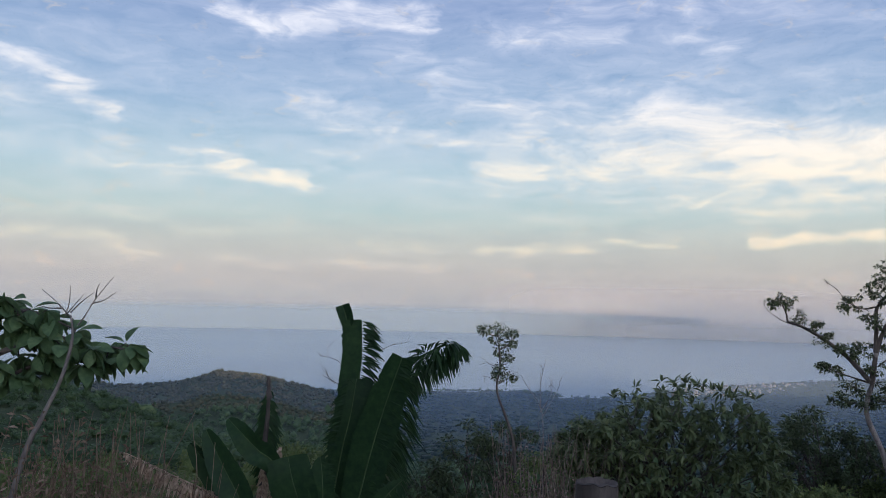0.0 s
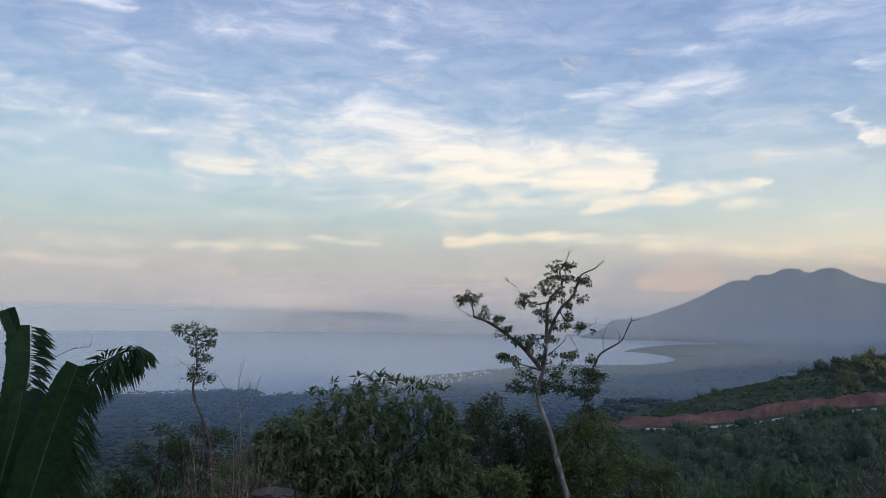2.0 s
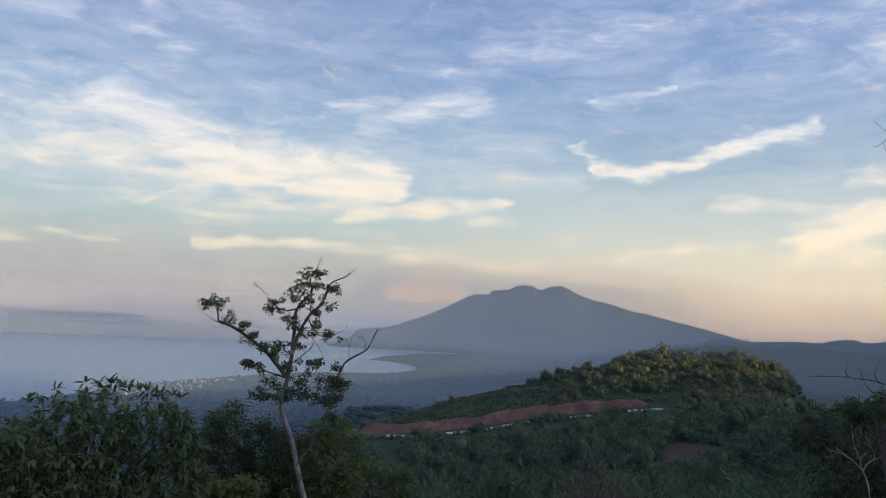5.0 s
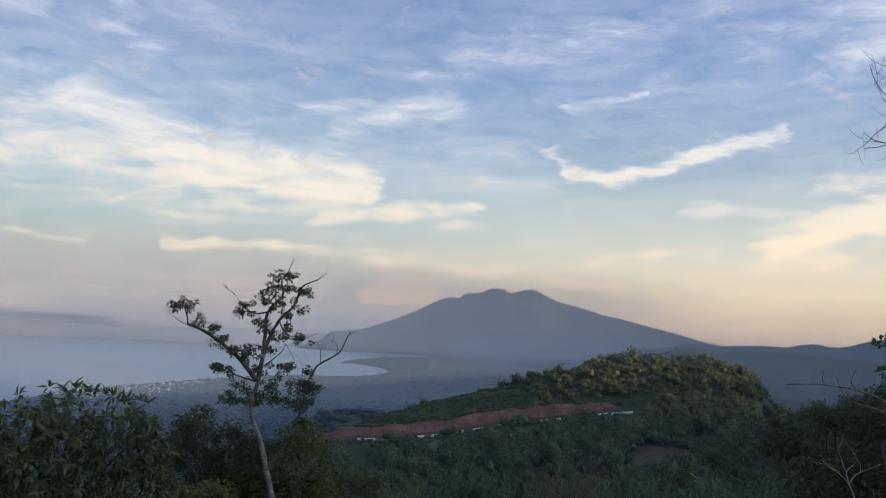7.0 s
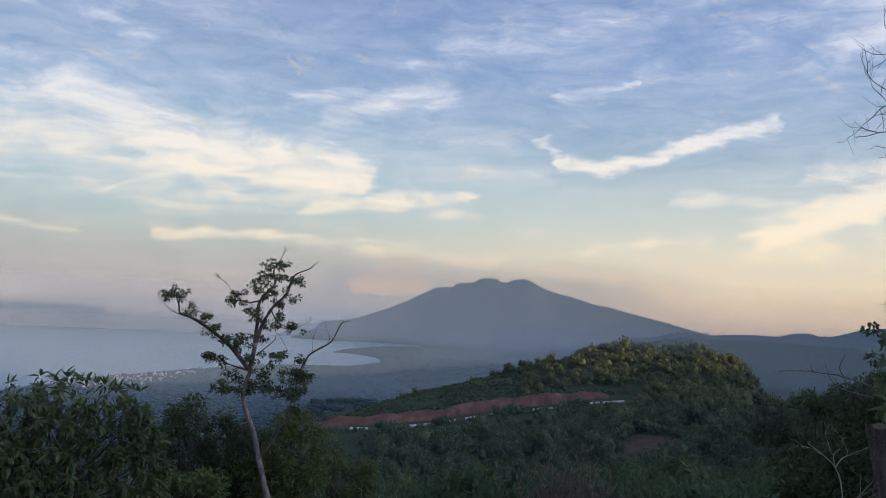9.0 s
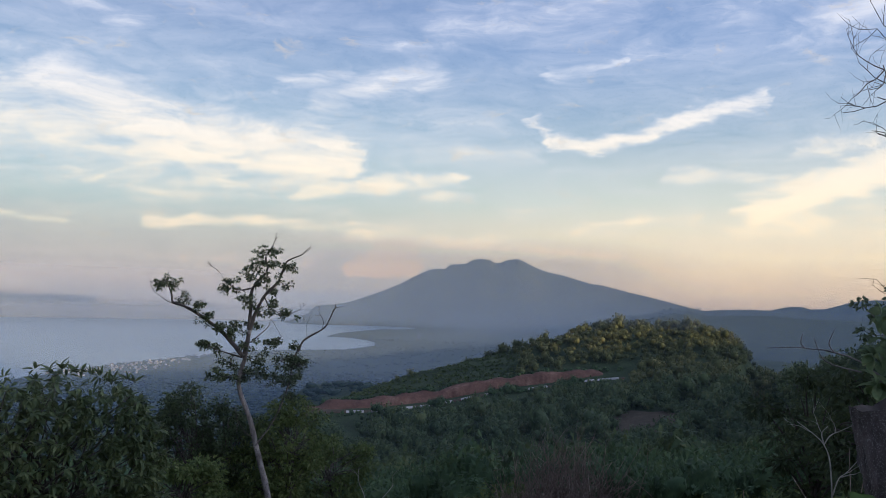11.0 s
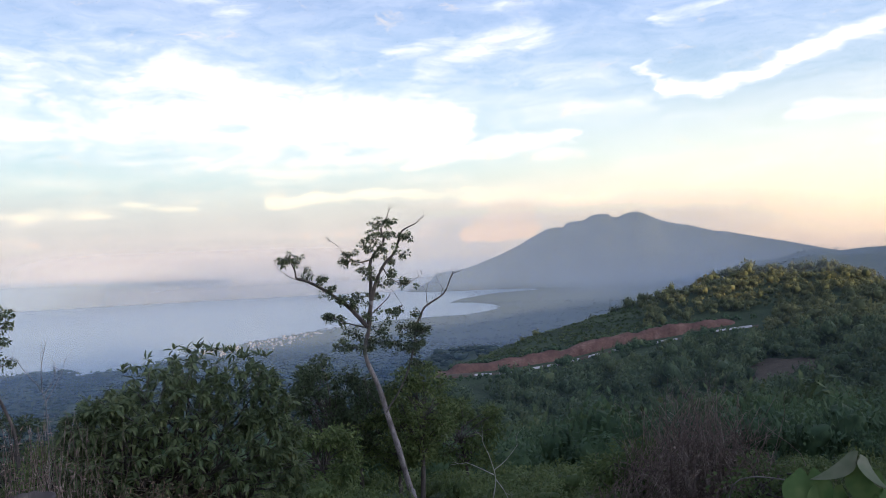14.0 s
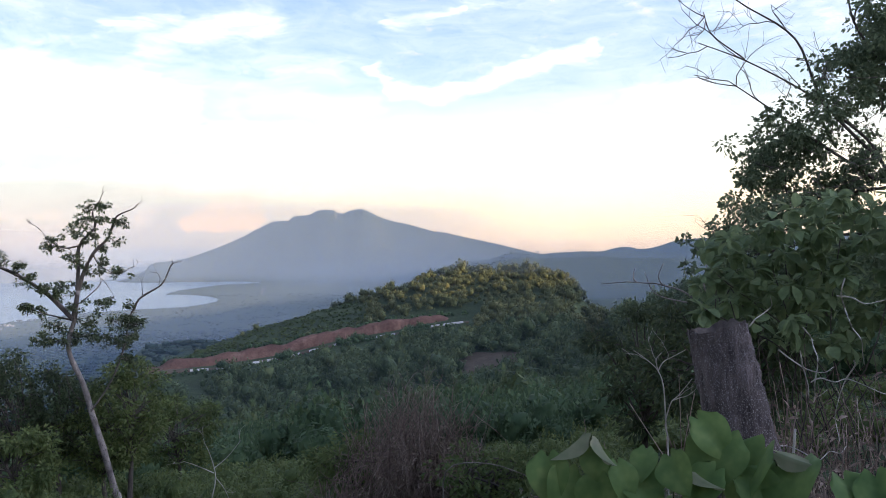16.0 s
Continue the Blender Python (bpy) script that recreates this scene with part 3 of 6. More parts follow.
def ground_z(x, y):
    x, y = np.asarray(x, float), np.asarray(y, float)
    r, az = np.hypot(x, y), np.degrees(np.arctan2(x, y))
    plain = profile(r, [(0, -1.62), (2.5, -1.75), (10, -3.4), (30, -8.4), (60, -16.5), (100, -26), (200, -46), (400, -80), (700, -115), (1000, -134), (1400, -146), (2200, -147)])
    # spur and wooded hill on the seaward side
    spur = 120 * np.tan(np.radians(np.interp(az, [-40, -27, -21, -16.5, -14, -11, -6], [-3, -4.9, -6.5, -8.6, -10.4, -12.0, -14])))
    knoll = 420 * np.tan(np.radians(np.interp(az, [-45, -27, -21, -18.5, -16.7, -14.8, -13.5, -11.7, -9.8, -7.5, -3], [-3.3, -4.4, -5.4, -5.4, -5.15, -4.52, -4.62, -4.95, -5.38, -5.95, -10])))
    left = profile(r, [(0, -1.62), (2.5, -1.75), (10, -3.0), (30, -6.5), (60, -10.5), (120, spur), (230, np.minimum(spur - 16, -40)), (420, knoll), (620, -95), (1000, -134), (1400, -146), (2200, -147)])
    # hill that carries the road, and the ridges behind it
    rr, rz = road_line(az)
    rc = np.interp(az, [30, 35, 45, 56, 61, 64, 80], [262, 275, 315, 350, 340, 190, 150])
    zc = rc * np.tan(np.radians(np.interp(az, [30, 31.8, 33.9, 36.4, 38.7, 41.3, 44, 46, 48, 50.2, 52.5, 55, 58, 60, 61.5, 63, 65, 67.3, 80],
                                              [-8.6, -7.7, -6.85, -5.85, -5.15, -4.45, -3.85, -3.28, -2.72, -2.05, -1.6, -1.55, -1.55, -2.3, -4.4, -4.6, -4.2, -3.6, -1.0])))
    low = np.interp(az, [30, 40, 50, 60, 70, 80], [-37, -34, -30, -27, -15, -6])
    rs = np.interp(az, [53, 61], [0, 1])
    rr2, rz2 = rr * (1 - rs) + (rc - 60) * rs, rz * (1 - rs) + (zc - 6) * rs
    rr2 = np.minimum(rr2, rc - 20)
    near = np.maximum(np.minimum(150, rr2 - 30), 75)
    rr2 = np.maximum(rr2, near + 10)
    far_ridge = np.interp(az, [50, 52.1, 53.2, 54.3, 54.9, 55.4, 56.7, 57.6, 58.1, 58.8, 60.7, 62.5, 63.7, 66.3, 80, 110], [-60, -25, -21, -17.5, -14, -9, -4, -6, -9, -6, -4, -4.5, -7, -8, -6, 0])
    farther = np.interp(az, [56, 61, 62.5, 63, 63.5, 64, 64.4, 65.3, 66, 66.6, 67.2, 68, 75, 110], [-100, -40, -5, 1, 4.6, 4, -4, -2, 10, 22, 30, 34, 45, 40])
    # shoulder: mostly hidden ridge, added to shade the road hill from low sun
    shoulder = np.interp(az, [60, 66, 72, 80, 110], [-60, -36, -5, 3, 14])
    right = profile(r, [(0, -1.62), (2.5, -1.75), (10, -3.4), (60, np.interp(az, [30, 60, 80], [-16.5, -14, -8])), (near, low), (rr2, rz2), (rc, zc), (rc + 110, np.minimum(zc - 24, -30) * smooth(az, 95, 70)),
                        (580, shoulder), (900, np.interp(az, [40, 52], [-122, -105])), (1600, np.where(az > 50, far_ridge, -141)), (2300, np.interp(az, [44, 52], [-147.5, -125])), (3300, np.where(az > 55, farther, -146)), (4900, -140)])
    # unseen slope added behind the viewpoint to shade the near ground from the sun
    behind = profile(r, [(0, -1.62), (3, -1.4), (18, 3.6), (34, 8.2), (60, 8.8), (150, 9.5), (400, 15), (900, 4), (2500, -60), (4900, -120)])
    z = plain
    z = z + (left - z) * smooth(az, -1.5, -7.5)
    z = z + (right - z) * smooth(az, 27.5, 32)
    z = z + (behind - z) * np.maximum(smooth(az, 84, 112), smooth(az, -60, -95))
    bumpy = np.clip((r - 6) / 60, 0, 1) * np.where(np.abs(r - rr) < 25, 0.25, 1.0)
    z = z + bumpy * (1.1 * relief(x, y, 24, 3) * np.clip(1 - (r - 500) / 800, 0.25, 1) + 1.6 * relief(x, y, 70, 3, 2.0) * np.clip(r / 400, 0, 1) * np.clip(1.6 - r / 1000, 0, 1))
    # shore line: land falls under the water beyond it
    shore = np.interp(az, [-60, -7, 7.5, 8.6, 12.4, 16.1, 19.6, 23, 25, 28, 29.6, 31.9, 34.2, 35.3, 35.9, 36.05], [1500, 1420, 1480, 1390, 1430, 1650, 1800, 1960, 2050, 2190, 2250, 2285, 2325, 2430, 2530, 2655])
    point_in = np.interp(az, [32.75, 33.4, 34.1, 34.9, 35.7, 36.05], [3050, 3040, 3003, 2921, 2806, 2655])
    point_out = np.interp(az, [32.75, 33.36, 34.5, 35.3, 36.4, 37.2, 38.7, 38.8], [3055, 3266, 3440, 3590, 3735, 3740, 3850, 4800])
    sea = (r > shore) & (az < 36.05) & (az > -100) & ~((az > 32.75) & (r > point_in) & (r < point_out))
    sea |= (az > 32.75) & (az < 38.75) & (r > point_out)
    return np.where(sea, SEA - 6, z)


radii = np.concatenate([[0.02], np.geomspace(1.0, 80, 40), np.linspace(84, 460, 95), np.geomspace(470, 2000, 70), np.geomspace(2025, 4900, 110)])
az_all = np.concatenate([np.arange(-180, -40, 4.0), np.arange(-40, 24, 0.5), np.arange(24, 42, 0.2), np.arange(42, 90, 0.4), np.arange(90, 180.1, 4.0), [180.0]])
R, A = np.meshgrid(radii, az_all, indexing="ij")
X, Y = R * np.sin(np.radians(A)), R * np.cos(np.radians(A))
ground = part("ground", sheet(np.stack([X, Y, ground_z(X, Y)], -1)), GROUND, smooth=True)
tagged(ground, "green wooded hillside falling to a dark coastal plain", "ground", kind="structure")
R, A = np.meshgrid(np.array([900, 1500, 2200, 3200, 4960.0]), np.arange(-120, 75.1, 3.0), indexing="ij")
water = part("water", sheet(np.stack([R * np.sin(np.radians(A)), R * np.cos(np.radians(A)), np.full_like(R, SEA)], -1)), WATER)
tagged(water, "calm pale blue-grey sea under evening haze", "sea", kind="structure")


# ---- far forms ----
def mountain_form():
    az = np.arange(29.5, 62.01, 0.12)
    crest = np.interp(az, [29.5, 30.44, 31.44, 31.72, 32.09, 33.2, 34.0, 34.75, 35.5, 36.3, 37.0, 37.8, 38.35, 38.9, 39.6, 40.1, 40.7, 40.85, 41.1, 42.1, 42.35, 42.6, 43.05, 43.76, 43.96, 44.47, 44.75, 45.1, 45.7, 46.1, 46.5, 47.1, 47.9, 49.0, 50.55, 51.3, 53.2, 55.4, 57.2, 59.5, 62],
                      [-1.98, -1.62, -1.23, -0.79, -0.66, -0.56, -0.41, -0.18, 0.09, 0.4, 0.71, 1.06, 1.4, 1.66, 2.01, 2.07, 2.06, 2.27, 2.4, 2.45, 2.61, 2.74, 2.84, 2.8, 2.58, 2.56, 2.73, 2.82, 2.89, 2.71, 2.5, 2.22, 1.98, 1.76, 1.3, 1.22, 0.77, 0.28, -0.18, -0.75, -1.4])
    top = 4550 * np.tan(np.radians(crest - 0.01)) - SEA
    kernel = np.hanning(25) / np.hanning(25).sum()
    broad = np.convolve(np.pad(top, 12, "edge"), kernel, "valid")
    foot = np.interp(az, [29.5, 30.65, 33, 35.2, 37.2, 38.5, 40, 44, 62], [4420, 4300, 4235, 4245, 4200, 4100, 3900, 3500, 3300])
    rows = []
    for k, u in enumerate(np.linspace(0, 1, 44)):
        r = foot + (4550 - foot) * u
        sharp = float(smooth(u, 0.88, 1.0))
        h = (top * sharp + broad * (1 - sharp) * 0.985) * u ** 1.6 + relief(az * 60, az * 11 + 40 * u, 7, 3) * (2.0 if u > 0.97 else 0.3)
        rows.append(np.stack([r * np.sin(np.radians(az)), r * np.cos(np.radians(az)), SEA - 2 + np.maximum(h, 0)], -1))
    r = np.full_like(az, 4880)
    rows.append(np.stack([r * np.sin(np.radians(az)), r * np.cos(np.radians(az)), SEA - 2 + top * 0.3], -1))
    return sheet(rows)


mountain = part("mountain", mountain_form(), MOUNTAIN, smooth=True)
tagged(mountain, "hazy blue-grey volcanic mountain with a notched summit across the bay", "mountain", kind="structure")


def island_form():
    az = np.arange(6, 23.01, 0.15)
    crest = np.interp(az, [6, 8.6, 10.9, 12, 12.6, 13.3, 14.2, 15.3, 16.2, 17.5, 19.6, 23], [-1.8, -1.0, -0.45, -0.12, 0.03, 0.15, -0.05, -0.25, -0.36, -0.58, -0.95, -1.8])
    top = 4860 * np.tan(np.radians(crest)) - SEA
    rows = []
    for u in np.linspace(0, 1, 9):
        r = 4680 + 180 * u
        h = top * u ** 0.8 * (1 + 0.05 * relief(az * 20, az * 3 + 9 * u, 6, 3))
        rows.append(np.stack([r * np.sin(np.radians(az)), r * np.cos(np.radians(az)), SEA - 2 + h], -1))
    return sheet(rows)


island = part("island", island_form(), MOUNTAIN, smooth=True)
tagged(island, "faint hazy island far out on the sea", "island", kind="structure")

# evening haze over the plain and the bay, put in as tinted sheets, sheet behind sheet
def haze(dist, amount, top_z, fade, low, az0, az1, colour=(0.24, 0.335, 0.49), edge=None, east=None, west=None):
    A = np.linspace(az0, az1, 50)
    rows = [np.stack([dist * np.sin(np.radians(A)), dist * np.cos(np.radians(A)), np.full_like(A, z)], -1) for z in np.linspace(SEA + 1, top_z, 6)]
    ob = part("haze", sheet(rows), haze_material("haze_sheet", amount, fade, low, top_z, colour, edge, east, west))
    return tagged(ob, "tinted see-through sheet standing in for evening haze", "haze", "haze layers", "structure")


HAZE_TINT = (0.21, 0.30, 0.45)
haze(150, 0.05, 60, 20, -70, -60, 96, HAZE_TINT)
haze(330, 0.12, 90, 40, -75, -60, 96, HAZE_TINT)
haze(640, 0.27, 130, 45, -115, -60, 96, HAZE_TINT)
haze(1150, 0.26, 170, 45, -142, -60, 96, HAZE_TINT)
haze(1520, 0.46, 120, 45, -142, 44, 96, HAZE_TINT, east=45)
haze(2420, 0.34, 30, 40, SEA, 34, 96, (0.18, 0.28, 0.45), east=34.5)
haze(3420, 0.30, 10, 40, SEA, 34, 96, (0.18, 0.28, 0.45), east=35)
# sheet whose tint pales the mountain as distance would
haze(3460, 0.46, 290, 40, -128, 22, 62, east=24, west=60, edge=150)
# sheets coloured like the low sky, to fade island and sea edge
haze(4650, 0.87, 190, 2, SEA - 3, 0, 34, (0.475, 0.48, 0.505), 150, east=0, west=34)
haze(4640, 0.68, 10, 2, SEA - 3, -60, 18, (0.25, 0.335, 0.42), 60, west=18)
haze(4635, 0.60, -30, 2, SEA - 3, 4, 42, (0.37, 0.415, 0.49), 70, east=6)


# ---- woods on the slopes ----
def lump(steps):
    """A ball of radius 1 from a cube's faces blown up, in one skin."""
    g = np.linspace(-1, 1, steps)
    pieces = []
    for axis in range(3):
        for side in (-1.0, 1.0):
            u, v = np.meshgrid(g, g * side)
            pieces.append(sheet(unit(np.roll(np.stack([np.full_like(u, side), u, v], -1), axis, -1))))
    v, f = join(pieces)
    v, again = np.unique(np.round(v, 4), axis=0, return_inverse=True)
    return v, again.ravel()[f]


def crown_shape(count, leaf, rng, core=0.8, steps=4):
    """One rough crown of radius 1: a lobed body of shade with leaf sprays standing out all over it."""
    way = unit(rng.normal(size=(7, 3)) * [1, 1, 0.8] + [0, 0, 0.2])
    grow = rng.uniform(0.10, 0.55, 7)
    squash = np.array([rng.uniform(0.85, 1.2), rng.uniform(0.85, 1.2), 0.9])

    def surface(d):
        near = np.clip((d @ way.T - 0.62) / 0.38, 0, 1) ** 0.7
        return 0.62 + (near * grow).max(1, keepdims=True) + 0.07 * np.sin(7 * d + way[0] * 9).sum(1, keepdims=True)
    body, f = lump(steps)
    body = body * surface(body) * core * squash * rng.uniform(0.85, 1.1, (len(body), 1))
    d = unit(rng.normal(size=(count, 3)) + [0, 0, 0.3])
    c = d * surface(d) * rng.uniform(0.55, 1.12, (count, 1)) * squash
    side = unit(np.cross(d * 0.6 + rng.normal(size=(count, 3)) * 0.8, [0, 0, 1.0]))
    fwd = unit(np.cross(side, d * 0.7 + rng.normal(size=(count, 3)) * 0.6))
    s = leaf * rng.uniform(0.5, 1.5, (count, 1))
    leaves = np.stack([c - fwd * s, c + side * s * 0.5, c + fwd * s, c - side * s * 0.5], 1)
    return np.concatenate([leaves.reshape(-1, 3), body]), np.concatenate([np.arange(count * 4).reshape(-1, 4), f + count * 4])


def grove(name, label, spots, sizes, shapes, mat, rng, tall=(0.8, 1.35), sink=0.25):
    """Many crowns, set on the ground, as one growth."""
    pieces, k = [], 0
    faces = []
    pick = rng.integers(0, len(shapes), len(spots))
    turn = rng.uniform(0, 2 * math.pi, len(spots))
    high = rng.uniform(*tall, len(spots))
    for s, (v, f) in enumerate(shapes):
        m = np.nonzero(pick == s)[0]
        if not len(m):
            continue
        c, sn = np.cos(turn[m])[:, None], np.sin(turn[m])[:, None]
        r = sizes[m][:, None]
        x, y, z = (v[:, 0] * c - v[:, 1] * sn) * r, (v[:, 0] * sn + v[:, 1] * c) * r, v[:, 2] * r * high[m][:, None]
        p = np.stack([x, y, z], -1) + spots[m][:, None] + np.stack([0 * r, 0 * r, r * (1 - sink) * high[m][:, None]], -1)
        pieces.append(p.reshape(-1, 3))
        faces.append((f[None] + (np.arange(len(m)) * len(v))[:, None, None]).reshape(-1, 4) + k)
        k += len(m) * len(v)
    ob = part(name, (np.concatenate(pieces), np.concatenate(faces)), mat, smooth=True)
    return tagged(ob, label, "woods", kind="stuff")


def scatter(az0, az1, r0, r1, spacing, rng, keep=None):
    count = int(0.5 * radians(az1 - az0) * (r1 * r1 - r0 * r0) / spacing ** 2)
    az, r = rng.uniform(az0, az1, count), np.sqrt(rng.uniform(r0 * r0, r1 * r1, count))
    x, y = bearing(az, r)
    ok = ground_z(x, y) > SEA - 3
    if keep is not None:
        ok &= keep(az, r, x, y, rng)
    x, y = x[ok], y[ok]
    return np.stack([x, y, ground_z(x, y)], -1)


def on_hill(az, r, x, y, rng):
    """Where trees stand on the road hill: off the road, its bank, the mown slope above and the bare patch."""
    rr, _ = road_line(az)
    crest = np.interp(az, [30, 35, 45, 56, 61], [262, 275, 315, 350, 340])
    road = (r > rr - 22) & (r < rr + 17) & (az > 30.5) & (az < 53.5) & ~((r < rr - 6) & (rng.uniform(size=len(az)) < 0.22))
    slope = (r > rr + 6) & (r < crest + np.where(az < 43.5, 90, 4)) & (az > 30) & (az < 46 + 3 * relief(x, y, 12, 2)) & (rng.uniform(size=len(az)) > 0.04)
    bare = ((az - 54.6) / 2.3) ** 2 + ((r - 192) / 11) ** 2 < 1
    return ~(road | slope | bare | (r > crest + 22))


rng = np.random.default_rng(4)
SHAPES = [crown_shape(140, 0.135, rng, 0.62, 3) for _ in range(8)]
SHAPES_FINE = [crown_shape(330, 0.090, rng, 0.6, 4) for _ in range(6)]
SHAPES_NEAR = [crown_shape(760, 0.060, rng, 0.5, 4) for _ in range(6)]
SHAPES_HILL = [crown_shape(80, 0.162, rng, 0.66, 3) for _ in range(8)]
SHAPES_MID = [crown_shape(44, 0.20, rng, 0.7, 3) for _ in range(6)]
SHAPES_SMALL = [crown_shape(7, 0.34, rng, 0.95, 3) for _ in range(6)]
SHAPES_FAR = [crown_shape(8, 0.40, rng, 1.0, 2) for _ in range(5)]

for r0, r1, shapes in ((95, 235, SHAPES), (235, 400, SHAPES_HILL)):
    p = scatter(28, 84, r0, r1, 3.1, rng, on_hill)
    az = np.degrees(np.arctan2(p[:, 0], p[:, 1]))
    below = road_line(az)[0] - np.hypot(p[:, 0], p[:, 1])
    size = rng.uniform(1.2, 2.9, len(p)) * np.where((below > 0) & (az > 30.5) & (az < 53.5), np.clip(below / 34, 0.35, 1), 1) * (0.8 if r0 > 200 else 1.0) * np.where(rng.uniform(size=len(p)) > 0.92, 1.4, 1.0)
    grove("woods", "dense green trees covering the road hill and its gully", p, size, shapes, LEAF_HILL if r0 < 200 else LEAF_SUNLIT_CREST, rng, (0.75, 1.35))
p = scatter(26, 84, 42, 96, 2.9, rng)
grove("woods", "dense green trees in the gully below the viewpoint", p, rng.uniform(1.0, 2.2, len(p)), SHAPES_FINE, LEAF_WOOD, rng)
p = scatter(-6, 28, 45, 440, 5.4, rng)
grove("woods", "dark trees on the slope falling to the plain", p, rng.uniform(1.6, 3.4, len(p)), SHAPES_MID, LEAF_WOOD, rng)
p = scatter(-36, -6, 40, 130, 2.6, rng)
grove("woods", "low scrub and bushes on the near spur", p, rng.uniform(0.5, 1.3, len(p)), SHAPES, LEAF_WOOD, rng, (0.5, 0.85))
p = scatter(-40, -5, 128, 300, 4.6, rng)
grove("woods", "dark woods in the dip behind the spur", p, rng.uniform(1.2, 2.6, len(p)), SHAPES_MID, LEAF_WOOD, rng, (0.7, 1.1))
p = scatter(-40, -5, 300, 432, 2.8, rng)
grove("woods", "close woods over the seaward hill", p, rng.uniform(0.7, 1.25, len(p)), SHAPES_SMALL, LEAF_DRY_HILL, rng, (0.7, 1.1), 0.5)
p = scatter(-40, 47, 430, 1480, 12.5, rng, lambda az, r, x, y, g: relief(x, y, 90, 3, 5.0) > -0.45)
grove("woods", "far dark coconut woods over the coastal plain", p, rng.uniform(3.5, 7.0, len(p)), SHAPES_FAR, LEAF_FAR, rng, (0.3, 0.5), 0.55)
p = scatter(14, 58, 1480, 2900, 26, rng, lambda az, r, x, y, g: relief(x, y, 120, 3, 5.0) > -0.3)
grove("woods", "far hazy woods along the bay", p, rng.uniform(4.0, 7.0, len(p)), SHAPES_FAR, LEAF_FAR, rng, (0.25, 0.45), 0.6)
p = scatter(-8, 30, 1360, 1500, 9, rng, lambda az, r, x, y, g: r > np.interp(az, [-7, 7.5, 8.6, 12.4, 16.1, 30], [1420, 1480, 1390, 1430, 1650, 2200]) - 34)
grove("woods", "row of palms along the shore", p, rng.uniform(1.2, 2.8, len(p)), SHAPES_FAR, LEAF_WOOD, rng, (0.8, 1.5))


# ---- the new road across the hill ----
def road_strip(az, offsets):
    """A ribbon along the road: offsets outward (metres) and heights over the road, or None to lie on the ground."""
    r, z = road_line(az)
    rows = []
    for off, up in offsets:
        x, y = bearing(az, r + off)
        rows.append(np.stack([x, y, z + up if up is not None else ground_z(x, y) - 0.6], -1))
    return np.array(rows)


az = np.arange(31.5, 53.01, 0.1)
deck = part("road", sheet(road_strip(az, [(-3.2, 0.12), (-1.5, 0.2), (0, 0.22), (1.5, 0.2), (3.2, 0.12)])), BROWN_EARTH)
tagged(deck, "unfinished earth road cut across the hillside", "road", kind="structure")
rng = np.random.default_rng(11)
tall = 3.0 + 1.3 * relief(az * 9, az * 2, 8, 3) + np.interp(az, [31.5, 34, 44, 50, 53], [-2.6, -0.8, 0.8, 0.0, -2.8])
rows = road_strip(az, [(3.0, 0.0), (3.6, 0), (4.4, 0), (5.4, 0), (6.6, 0), (8.5, 0), (15, None)])
for k, share in enumerate((0.0, 0.22, 0.5, 0.78, 0.97, 1.0)):
    rows[k, :, 2] += np.maximum(tall, 0.4) * share
    rows[k, :, :2] *= (1 + 0.0008 * rng.normal(size=(len(az), 1)) * (1 if k else 0))
rows[-1, :, 2] = np.minimum(rows[-1, :, 2], rows[-2, :, 2])
bank = part("road_bank", sheet(rows), RED_EARTH)
tagged(bank, "raw red earth bank above the road", "bank", kind="structure")
rows = road_strip(az, [(-3.2, 0.1), (-4.2, -0.7), (-6.0, -2.0), (-9.0, None)])
fill = part("road_shoulder", sheet(rows), RED_EARTH)
tagged(fill, "spilled red earth below the road edge", "bank", kind="structure")
wall = thing("road_barrier", "low pale concrete barrier along the road edge", "barrier")
for a0, a1 in ((34.2, 35.4), (35.9, 37.4), (37.9, 38.9), (39.2, 39.9), (40.2, 41.4), (42.0, 42.8), (43.6, 46.2), (46.5, 47.9), (48.3, 48.9), (50.1, 52.6)):
    a = np.arange(a0, a1 + 0.01, 0.1)
    s = road_strip(a, [(-3.4, 0.0), (-3.35, 0.6), (-3.1, 0.6), (-3.0, 0.0)])
    part("barrier_length", sheet(s), CONCRETE, wall)
bare = []
for u in np.linspace(0, 1, 8):
    t = np.linspace(0, 2 * math.pi, 40)
    w = 1 + 0.18 * np.sin(3 * t + 1) + 0.1 * np.sin(7 * t)
    x, y = bearing(54.6 + 3.2 * u * w * np.cos(t), 192 + 16 * u * w * np.sin(t))
    bare.append(np.stack([x, y, ground_z(x, y) + (0.35 if u < 1 else -0.9)], -1))
tagged(part("bare_patch", sheet(bare), BROWN_EARTH), "bare brown earth clearing on the hillside", "clearing", kind="structure")

# tufts of grass on the open slope above the road
rng = np.random.default_rng(7)
p = scatter(31, 46, 225, 325, 1.9, rng, lambda az, r, x, y, g: (r > road_line(az)[0] + 13))
grove("slope_grass", "rough green grass on the open slope", p, rng.uniform(0.35, 0.9, len(p)), [crown_shape(12, 0.6, rng, 0.7, 2) for _ in range(3)], foliage("slope_leaves", (0.045, 0.065, 0.022), (0.075, 0.100, 0.035), (0.110, 0.125, 0.050)), rng, (0.4, 0.7), 0.5)

